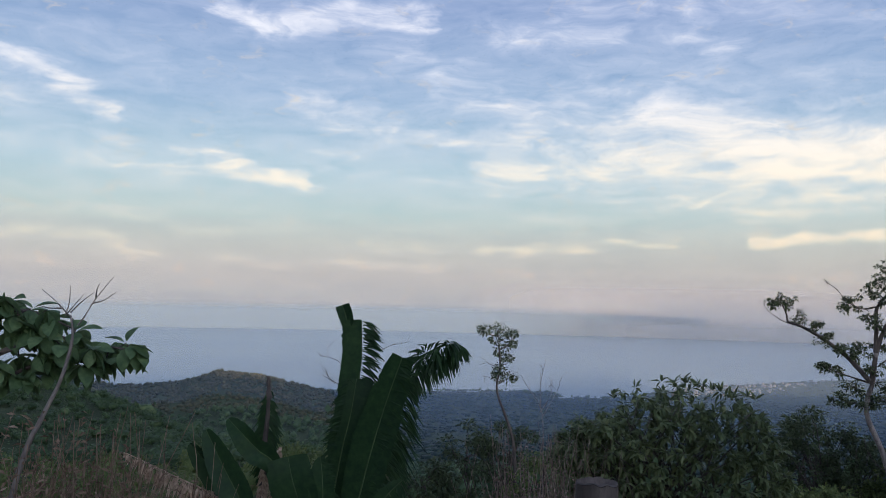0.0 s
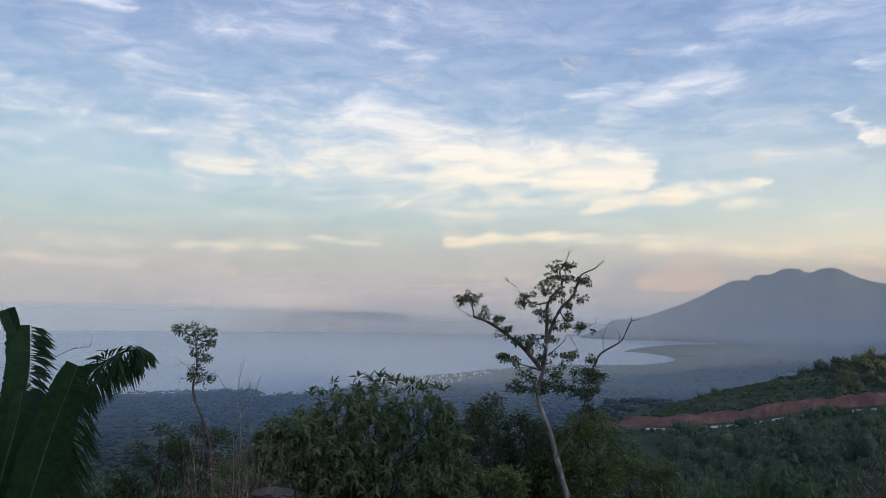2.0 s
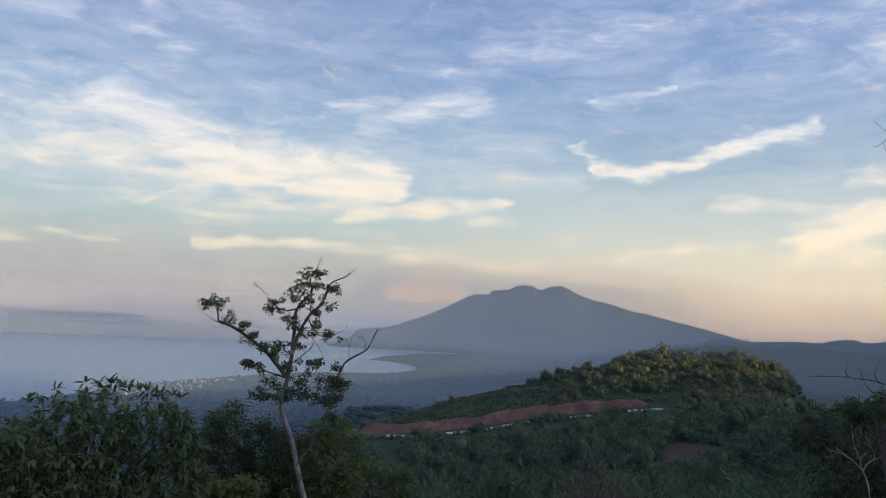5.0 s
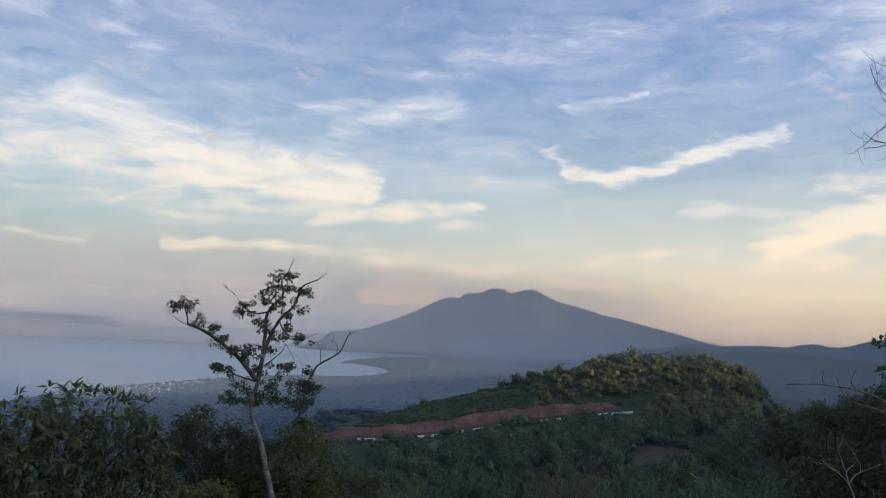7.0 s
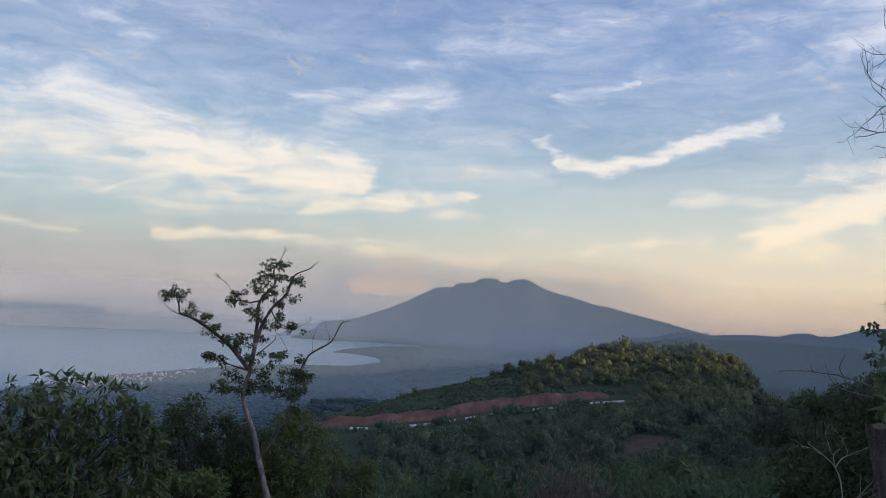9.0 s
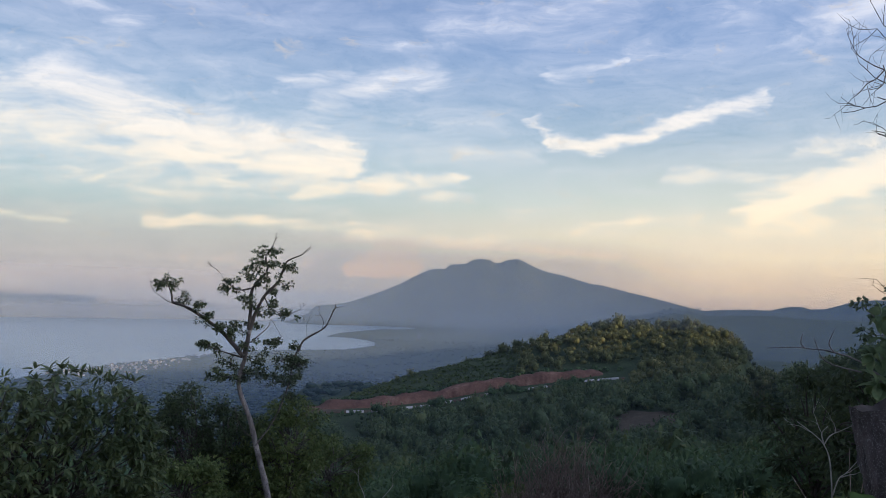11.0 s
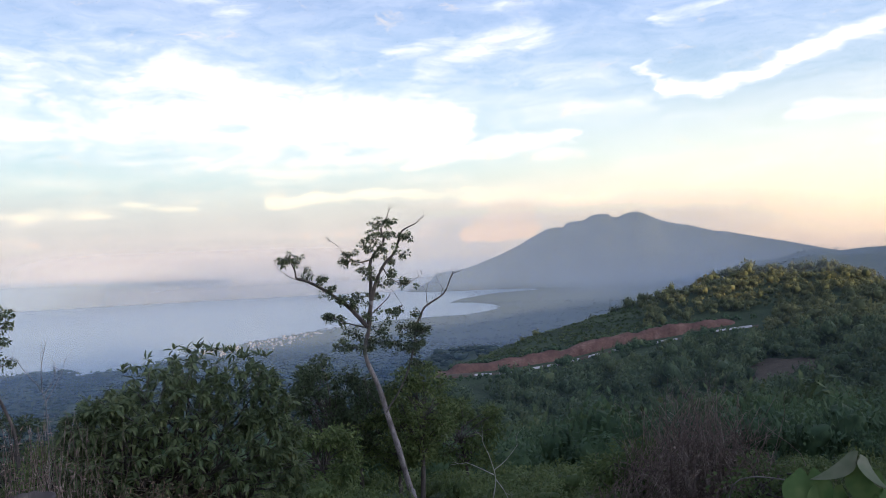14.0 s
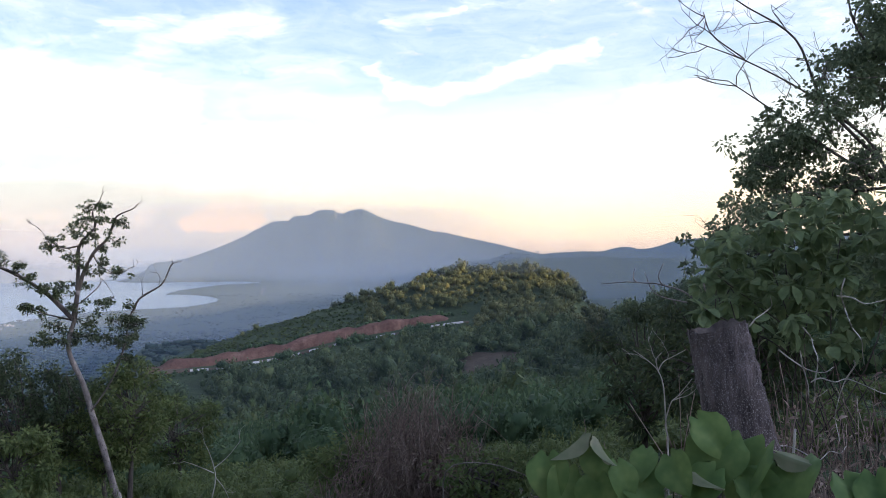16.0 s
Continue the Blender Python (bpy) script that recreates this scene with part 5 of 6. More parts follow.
def broad_tree():
    """The branch end of a tree with big oval leaves, and a bare twig that stands before it."""
    rng = np.random.default_rng(43)
    at = standing(-24, 7)
    tree = thing("tree", "low tree with large oval dark green leaves", "tree")
    base = at(-1.1, 0, 0.3)
    gz = float(ground_z(base[0], base[1])) - 0.1
    limb(at, [(-1.1, gz), (-1.05, -1.3), (-0.9, -0.75), (-0.75, -0.4)], 0.075, 0.04, rng, "trunk", BARK_DARK, tree, 8, 0.02, (0.3, 0.3, 0.25, 0.2))
    lines = [limb(at, [(-0.9, -0.75), (-0.5, -0.45), (-0.1, -0.32), (0.15, -0.36), (0.42, -0.40)], 0.03, 0.007, rng, "limb", BARK_DARK, tree, 6, 0.05),
             limb(at, [(-0.75, -0.4), (-0.5, -0.15), (-0.25, -0.12), (0.05, -0.25)], 0.025, 0.006, rng, "limb", BARK_DARK, tree, 6, 0.08),
             limb(at, [(-0.9, -0.75), (-0.5, -0.65), (-0.15, -0.5), (0.2, -0.5)], 0.025, 0.006, rng, "limb", BARK_DARK, tree, 6, 0.08)]
    spots = [(-0.42, -0.04), (-0.27, -0.10), (-0.11, -0.17), (0.05, -0.27), (-0.38, -0.25), (-0.18, -0.30), (0.02, -0.40), (0.17, -0.38), (0.30, -0.40), (0.50, -0.40), (-0.33, -0.45), (-0.09, -0.50), (0.12, -0.50), (0.28, -0.48),
             (-0.55, -0.1), (-0.6, -0.35), (-0.75, -0.2), (-0.9, -0.3), (-0.7, 0.0), (-0.5, -0.5), (-0.45, -0.6), (-0.62, -0.58), (-0.3, -0.6), (-0.8, -0.5), (-0.5, 0.0), (-0.35, -0.15), (-0.15, -0.1), (-0.25, -0.2), (-0.05, -0.35), (0.43, -0.36), (-0.2, -0.42)]
    points = [at(u, z, rng.normal() * 0.12) for u, z in spots for _ in range(2)]
    leaf_mass("crown", rosettes(points, [(0.3, 0, 0.0)] * len(points), 7, 0.165, 0.115, rng, "oval", 0.75, 5, 0.3, 0.7), LEAF_BROAD, tree)
    p = np.concatenate(lines)
    stalks = [tube(curve([p[np.argmin(np.linalg.norm(p - q, axis=1))], q], 2), 0.008, 0.004, 4) for q in points]
    tagged(part("stalk_work", join(stalks), BARK_DARK, tree), kind="stuff")
    sap = thing("dead_sapling", "bare leaning dead sapling with forked twigs", "sapling")
    b = at(-0.42, 0, -0.6)
    c = limb(standing(-24, 6.4), [(-0.50, float(ground_z(b[0], b[1])) - 0.05), (-0.26, -1.2), (-0.14, -0.85), (-0.03, -0.58), (0.03, -0.30), (0.015, -0.13)], 0.022, 0.007, rng, "stem", TWIG, sap, 6, 0.01)
    near = standing(-24, 6.4)
    out = []
    for pts in ([(0.02, -0.15), (-0.06, -0.06), (-0.10, -0.02), (-0.18, 0.05)], [(-0.02, -0.12), (0.0, -0.03), (0.0, 0.08)], [(-0.02, -0.13), (0.03, -0.06), (0.09, 0.02)], [(0.01, -0.11), (0.08, -0.03), (0.16, 0.04)], [(-0.04, -0.08), (-0.13, -0.08), (-0.2, -0.06)],
                [(0.06, -0.2), (0.11, -0.12), (0.15, -0.04), (0.21, 0.05), (0.28, 0.15)], [(0.15, -0.04), (0.22, -0.02), (0.30, 0.04)], [(0.17, 0.0), (0.175, 0.06), (0.19, 0.1)]):
        out.append(tube(curve([near(u, z, rng.normal() * 0.02) for u, z in pts], 4), 0.006, 0.0018, 4))
    tagged(part("twig_work", join(out), TWIG, sap), kind="stuff")


def banana_leaf(plant, at, pts, width, rng, torn=(0.0, 0.0), mat=None, name="leaf", droop=0.15, tilt=0.3, start=0.12, label="", face=None, blunt=0.0):
    """A leaf blade along a midrib; torn: how far each half is split into hanging strips."""
    c = curve([at(*q) for q in pts], 14)
    n = len(c)
    d = unit(np.gradient(c, axis=0))
    across = face if face is not None else at(1, 0) - at(0, 0)
    side = unit(across - d * (d @ across)[:, None])
    up = np.cross(side, d)
    leaf = part(name, tube(c, 0.010, 0.003, 6), mat or RIB, plant, smooth=True)
    pieces = []
    for sign, tear in ((-1, torn[0]), (1, torn[1])):
        s = np.arange(int(start * n), n)
        t = (s / (n - 1) - start) / (1 - start)
        w = width * 0.5 * np.sin(np.clip(t * (1 - 0.3 * blunt), 0.02, 0.995) * math.pi) ** (0.42 - 0.22 * blunt) * (1 - 0.25 * t * (1 - blunt))
        whole = max(0.0, 1 - tear * 1.25)
        if whole > 0:
            rows = []
            for u in np.linspace(0, 1, 6):
                edge = 1 + 0.03 * rng.normal(size=len(s)) * (u > 0.9)
                o = c[s] + side[s] * (sign * w * edge * whole ** 0.3 * u * (1 - 0.35 * droop * u))[:, None] + up[s] * (tilt * w * u)[:, None] + d[s] * (w * u * 0.3 * (1 - blunt))[:, None]
                o[:, 2] -= droop * w * u * u * 0.9
                rows.append(o)
            pieces.append(sheet(rows))
        if tear > 0:
            # the rest hangs in narrow strips
            f = np.sort(rng.uniform(0, len(s) - 1, int(len(s) * (1.5 if mat is DRY_LEAF else 2.4))))
            i, q = f.astype(int), (f % 1)[:, None]
            j = np.minimum(i + 1, len(s) - 1)
            root = c[s[i]] * (1 - q) + c[s[j]] * q
            hang = droop + 0.5 * tear + 0.25 * rng.normal(size=len(f))
            way = side[s[i]] * sign + d[s[i]] * (0.45 + 0.2 * rng.normal(size=(len(f), 1))) + up[s[i]] * tilt * 0.6 + np.stack([0 * f, 0 * f, -hang], -1)
            pieces.append(blades(root, way, w[i] * rng.uniform(0.85, 1.25, len(f)), rng.uniform(0.014, 0.036, len(f)), rng, 0.15, 0.25 + 0.3 * tear, up[s[i]]))
    part("blade", join(pieces), BANANA if mat is None else mat, leaf, label)
    return leaf


def banana_plant():
    rng = np.random.default_rng(47)
    place = standing(-6.5, 7.5)
    k = 1.25

    def at(u, z, d=0.0):
        return place(u * k, z * k, d * k)
    plant = thing("banana_plant", "banana plant with torn dark green leaves", "plant")
    b = place(-0.1, 0)
    gz = float(ground_z(b[0], b[1])) - 0.1
    part("pseudostem", tube(curve([place(-0.12, gz), place(-0.1, -2.3), place(-0.06, -1.75)], 6), 0.12, 0.07, 10, rng, 0.03), STEM, plant, smooth=True)
    banana_leaf(plant, at, [(-0.08, -1.7), (-0.056, -1.416), (0.024, -1.008), (0.096, -0.656), (0.128, -0.4), (0.12, -0.112)], 0.36, rng, (0.0, 0.85), tilt=0.15, droop=0.05, start=0.3, blunt=1.0)
    banana_leaf(plant, at, [(0.03, -0.2), (0.02, -0.15), (0.008, -0.09), (-0.02, -0.012)], 0.13, rng, (0.0, 0.0), tilt=0.5, droop=0.0, start=0.25, blunt=1.0)
    banana_leaf(plant, at, [(-0.08, -1.7, -0.08), (-0.056, -1.44, -0.1), (0.008, -1.024, -0.12), (0.064, -0.76, -0.12), (0.096, -0.528, -0.1)], 0.40, rng, (0.75, 0.0), tilt=0.05, droop=0.12, start=0.2, blunt=0.6)
    banana_leaf(plant, at, [(0.02, -1.7, -0.15), (0.112, -1.416, -0.2), (0.192, -1.072, -0.22), (0.288, -0.712, -0.25), (0.40, -0.36, -0.3)], 0.42, rng, (0.0, 0.25), tilt=0.12, droop=0.08, blunt=0.25)
    banana_leaf(plant, at, [(0.05, -1.6, 0.0), (0.2, -1.25, 0.0), (0.28, -1.0, 0.0), (0.38, -0.78, 0.0), (0.47, -0.55, 0.0)], 0.72, rng, (0.9, 1.0), tilt=0.0, droop=0.35)
    banana_leaf(plant, at, [(0.02, -1.6, 0.1), (0.184, -1.024, 0.12), (0.36, -0.648, 0.14), (0.52, -0.424, 0.14), (0.672, -0.32, 0.14), (0.808, -0.264, 0.12), (0.872, -0.32, 0.1)], 0.50, rng, (0.95, 0.95), tilt=0.1, droop=0.6, start=0.3)
    banana_leaf(plant, at, [(-0.3, -1.7, -0.2), (-0.584, -1.44, -0.3), (-0.672, -1.272, -0.3), (-0.784, -1.088, -0.25), (-0.904, -0.872, -0.2)], 0.32, rng, (0.0, 0.0), tilt=0.4)
    banana_leaf(plant, at, [(-0.2, -1.6, -0.2), (-0.416, -1.112, -0.3), (-0.544, -0.992, -0.3), (-0.648, -0.888, -0.3), (-0.752, -0.792, -0.25)], 0.25, rng, (0.0, 0.0), tilt=0.4)
    banana_leaf(plant, at, [(-0.4, -1.6, -0.1), (-0.704, -1.416, -0.1), (-0.792, -1.256, -0.1), (-0.904, -1.112, -0.1), (-1.024, -0.984, -0.1)], 0.28, rng, (0.0, 0.5), tilt=0.2, droop=0.3)
    banana_leaf(plant, at, [(-0.15, -1.75, -0.35), (-0.24, -1.496, -0.4), (-0.264, -1.312, -0.4), (-0.312, -1.152, -0.4), (-0.344, -1.016, -0.38)], 0.40, rng, (0.0, 0.0), tilt=0.1, blunt=0.8)
    banana_leaf(plant, at, [(-0.05, -1.7, -0.35), (-0.1, -1.45, -0.4), (-0.11, -1.2, -0.4), (-0.13, -1.02, -0.38)], 0.30, rng, (0.0, 0.4), tilt=0.1, droop=0.2)
    banana_leaf(plant, at, [(0.0, -1.75, -0.3), (0.2, -1.5, -0.35), (0.3, -1.3, -0.35), (0.42, -1.18, -0.33)], 0.34, rng, (0.4, 0.8), tilt=0.1, droop=0.3)
    banana_leaf(plant, at, [(-0.45, -1.5, -0.2), (-0.768, -1.344, -0.2), (-0.912, -1.264, -0.2), (-1.088, -1.184, -0.2), (-1.272, -1.096, -0.2), (-1.424, -1.024, -0.2)], 0.26, rng, (1.0, 1.0), mat=DRY_LEAF, name="dry_leaf", droop=0.5, label="withered brown hanging strips", face=np.array([0.55, -0.2, 1.0]))
    # a young rolled leaf beside it, brown at its tip
    stub = thing("banana_shoot", "young banana shoot with a withered brown tip", "plant")
    g = place(-0.6, 0)
    part("pseudostem", tube(curve([place(-0.6, float(ground_z(g[0], g[1])) - 0.1), place(-0.66, -1.7), place(-0.665, -1.3), place(-0.645, -0.95), place(-0.65, -0.70)], 5), 0.04, 0.012, 8, rng, 0.08), BARK_DARK, stub, smooth=True)
    part("withered_tip", tube(curve([place(-0.638, -0.86), place(-0.645, -0.76), place(-0.655, -0.655)], 4), 0.024, 0.014, 8, rng, 0.25), BARK_DARK, stub, "withered brown rolled tip")
    banana_leaf(stub, at, [(-0.545, -1.25), (-0.53, -1.0), (-0.513, -0.82), (-0.508, -0.62)], 0.32, rng, (1.0, 1.0), droop=0.6, start=0.02)
    for lean in (-0.05, 0.03):
        banana_leaf(stub, at, [(-0.47 + lean, -1.6, -0.1), (-0.48 + lean, -1.4, -0.1), (-0.472 + lean, -1.192, -0.1), (-0.448 + lean, -1.0, -0.1)], 0.15, rng, (1.0, 1.0), mat=DRY_LEAF, name="dry_leaf", droop=0.9, label="withered brown strips")


def stick(name, label, category, mat, strokes, az, r, rng, radius=0.012, fork=0, ground=True):
    """A bare plant of a few crooked sticks."""
    at = standing(az, r)
    it = thing(name, label, category)
    for k, pts in enumerate(strokes):
        p = [at(*q) for q in pts]
        if ground and k == 0:
            b = p[0].copy()
            b[2] = float(ground_z(b[0], b[1])) - 0.05
            p = [b] + p
        c = curve(p, 4)
        part("stem" if k == 0 else "branch", tube(c, radius * (1 if k == 0 else 0.7), radius * 0.3, 5, rng, 0.08), mat, it, smooth=True)
        if fork:
            out, tips = [], []
            for _ in range(fork):
                q = c[rng.integers(len(c) // 2, len(c))]
                twigs(q, unit(c[-1] - c[-3]) + rng.normal(size=3) * 0.7, radius * 22, radius * 0.35, 1, rng, out, tips)
            tagged(part("twig_work", join(out), mat, it), kind="stuff")
    return it


def dry_bush():
    rng = np.random.default_rng(53)
    spot, grow = standing(50, 14), 1.12

    def at(u, z, d=0.0):
        return spot(u * grow, z * grow, d * grow)
    bush = thing("dead_bush", "tangled brown dead bush of fine stems", "bush")
    out, tips = [], []
    for k in range(420):
        u = rng.normal() * 0.55 - 0.15
        d = rng.normal() * 0.5
        b = at(u * 1.5, 0, d)
        gz = float(ground_z(b[0], b[1]))
        top = -2.0 - 0.75 * (abs(u + 0.1) / 0.7) ** 1.4 - 0.3 * rng.uniform()
        e = at(u * 1.1 + rng.normal() * 0.3, top, d + rng.normal() * 0.25)
        b[2] = gz - 0.05
        mid = b * 0.4 + e * 0.6 + rng.normal(size=3) * [0.24, 0.24, 0.16]
        out.append(tube(curve([b, b * 0.7 + e * 0.3 + rng.normal(size=3) * 0.16, mid, e], 4), 0.009, 0.004, 4))
        if k % 2 == 0:
            twigs(mid, rng.normal(size=3) + [0, 0, 0.1], 0.55, 0.006, 1, rng, out, tips, 1.2, 0.0)
        if k % 9 == 0:
            twigs(e, rng.normal(size=3) * 0.4 + [0, 0, 1], 0.4, 0.005, 1, rng, out, tips, 0.7, 0.1)
    for u, z0, z1 in ((-0.54, -2.5, -1.95), (-0.09, -2.4, -1.74), (0.0, -2.4, -1.85), (-0.3, -2.5, -2.05)):
        twigs(at(u, z0), (0.1 * rng.normal(), 0, 1), z1 - z0, 0.008, 1, rng, out, tips, 0.5, 0.2)
    tagged(part("stem_tangle", join(out), TANGLE, bush), kind="stuff")
    p, d = ball_points(2600, rng, at(-0.1, -3.05), (0.85, 0.85, 0.75), 0.2)
    leaf_mass("dead_foliage", blades(p, d + rng.normal(size=p.shape), 0.07, 0.035, rng, 0.3, 0.4), TANGLE, bush)
    stick("fallen_stem", "long pale dry stem leaning across the scrub", "stem", TWIG, [[(0.0, -2.95), (0.6, -2.85), (1.3, -3.1), (1.9, -3.3)]], 51.5, 11.5, rng, 0.012, 1)


def dead_brush(az, r, top, wide, stems, seed, label, mat=None, leaves=9):
    """A loose heap of dead stems with withered leaves."""
    rng = np.random.default_rng(seed)
    at = standing(az, r)
    heap = thing("dead_bush", label, "bush")
    out, tips = [], []
    for k in range(stems):
        u, d = rng.normal() * wide * 0.5, rng.normal() * wide * 0.4
        b = at(u, 0, d)
        b[2] = float(ground_z(b[0], b[1])) - 0.05
        e = at(u + rng.normal() * wide * 0.3, top - abs(rng.normal()) * (top - b[2]) * 0.35, d + rng.normal() * wide * 0.3)
        mid = (b + e) / 2 + rng.normal(size=3) * 0.08
        out.append(tube(curve([b, mid, e], 4), 0.006, 0.002, 4))
        if k % 2:
            twigs(mid, rng.normal(size=3) + [0, 0, 0.2], wide * 0.5, 0.004, 1, rng, out, tips, 1.0, 0.0)
    tagged(part("stem_tangle", join(out), mat or STRAW, heap), kind="stuff")
    c = at(0, 0)
    gz = float(ground_z(c[0], c[1]))
    p, d = ball_points(stems * leaves, rng, at(0, (gz + top) / 2), (wide, wide, (top - gz) / 2), 0.1)
    leaf_mass("dead_foliage", blades(p, d + rng.normal(size=p.shape), rng.uniform(0.04, 0.09, len(p)), 0.022, rng, 0.3, 0.4), mat or STRAW, heap)


def old_post():
    """The top of a weathered stump that stands out of the scrub."""
    rng = np.random.default_rng(83)
    at = standing(11.5, 3.0)
    it = thing("tree_stump", "weathered brown stump with a pale broken rim", "stump")
    b = at(0, 0)
    gz = float(ground_z(b[0], b[1])) - 0.1
    line = curve([at(-0.02, gz), at(-0.035, -1.2), at(-0.035, -0.605)], 8)
    v, f = tube(line, 0.085, 0.074, 20)
    v = v.reshape(len(line), 20, 3)
    v = line[:, None] + (v - line[:, None]) * (1 + 0.02 * rng.normal(size=(1, 20, 1)) + 0.012 * rng.normal(size=(len(line), 20, 1)))
    v[-1, :, 2] += 0.005 * rng.normal(size=20)
    part("trunk", (v.reshape(-1, 3), f[: (len(line) - 1) * 20]), BARK_DARK, it)
    rim = np.concatenate([v[-1], v[-1, :1]])
    rows = [rim + [0, 0, 0.002], rim + (line[-1] - rim) * 0.14 + [0, 0, 0.006], rim + (line[-1] - rim) * 0.22 - [0, 0, 0.012], rim + (line[-1] - rim) * 0.95 - [0, 0, 0.025]]
    part("broken_top", sheet(rows), BARK_DARK, it)


def heart_leaf(root, way, face, size, rng, fold=0.3, bend=0.3, slim=1.0):
    """One heart-shaped leaf, folded along its rib, its rim curling and its tip bent down."""
    way = unit(np.asarray(way, float))
    side = unit(np.cross(way, face))
    up = np.cross(side, way)
    rows = []
    wave = rng.uniform(0, 6)
    for s in np.linspace(0, 1, 10):
        w = size * 0.5 * slim * float(np.interp(s, [0, 0.1, 0.28, 0.5, 0.7, 0.86, 1], [0.52, 0.85, 1.0, 0.92, 0.68, 0.38, 0.02]))
        row = []
        for x in np.linspace(-1, 1, 9):
            q = root + way * size * (s - 0.16 * math.sin(math.pi * min(1, abs(x) * 1.05)) * (1 - s) ** 2.5) + side * w * x * (1 - 0.25 * abs(fold) * abs(x))
            row.append(q + up * (w * fold * abs(x) * (1.15 - 0.5 * abs(x)) - bend * size * s * s + 0.025 * size * math.sin(5 * s + wave + 2 * x) * abs(x)))
        rows.append(row)
    return sheet(rows)


def heart_plant():
    """The low plant with heart-shaped leaves just before the viewpoint."""
    rng = np.random.default_rng(59)
    at = standing(70, 1.9)
    plant = thing("broadleaf_plant", "low plant with large heart-shaped green leaves", "plant")
    heads = [(-0.39, -0.36, 0.094, -0.1, 0), (-0.32, -0.31, 0.083, -0.5, 1), (-0.29, -0.32, 0.078, 0.9, 1), (-0.3, -0.34, 0.071, 0.1, 0), (-0.25, -0.36, 0.081, 0.2, 0), (-0.2, -0.34, 0.071, -0.3, 0), (-0.15, -0.34, 0.083, 0.1, 0), (-0.1, -0.27, 0.091, 0.1, 0), (-0.05, -0.3, 0.12, 0.0, 0), (-0.11, -0.36, 0.073, 0.6, 1), (0.02, -0.32, 0.136, -0.35, 0), (0.04, -0.32, 0.073, 0.7, 1), (0.08, -0.34, 0.13, 0.2, 0), (-0.18, -0.38, 0.094, 0.1, 0), (-0.35, -0.38, 0.094, -0.1, 0), (0.15, -0.36, 0.117, 0.2, 0), (0.2, -0.35, 0.104, 0.0, 0), (-0.02, -0.37, 0.104, 0.3, 0), (-0.07, -0.36, 0.091, -0.5, 0), (-0.29, -0.39, 0.091, -0.4, 0), (-0.23, -0.39, 0.091, 0.5, 0)]
    heads += [(rng.uniform(-0.36, 0.40), rng.uniform(-0.60, -0.44), rng.uniform(0.07, 0.11), rng.normal() * 0.5, 0) for _ in range(20)]
    hub = at(-0.05, 0, 0.1)
    gz = float(ground_z(hub[0], hub[1])) - 0.03
    to_eye = -np.array([math.sin(radians(70)), math.cos(radians(70)), 0])
    across = at(1, 0) - at(0, 0)
    for k, (u, z, size, lean, pale) in enumerate(heads):
        c = at(u, z, rng.uniform(0.0, 0.06) if k < 21 else rng.uniform(0.08, 0.3))
        b = at(u * 0.5 + rng.normal() * 0.04, gz, rng.uniform(0.15, 0.3))
        part("stalk", tube(curve([b, b * 0.4 + c * 0.6 - to_eye * 0.08, c - to_eye * 0.012], 5), 0.0035, 0.002, 5), STALK, plant, smooth=True)
        way = across * (lean + rng.normal() * 0.35) + to_eye * rng.uniform(0.15, 0.8) + np.array([0, 0, -rng.uniform(0.35, 0.9)])
        face = to_eye * rng.uniform(0.2, 0.9) + np.array([0, 0, rng.uniform(0.5, 1.1)]) + across * rng.normal() * 0.55
        if pale:
            part("leaf", heart_leaf(c, way, across * (1 if lean > 0 else -1) * 0.8 + to_eye * 0.5, size, rng, -0.9, -0.2, 0.7), LEAF_PALE, plant, "curled leaf showing its pale underside", smooth=True)
        else:
            part("leaf", heart_leaf(c, way, face, size, rng, rng.uniform(0.15, 0.6), rng.uniform(0.1, 0.45), rng.uniform(0.85, 1.1)), LEAF_HEART, plant, smooth=True)


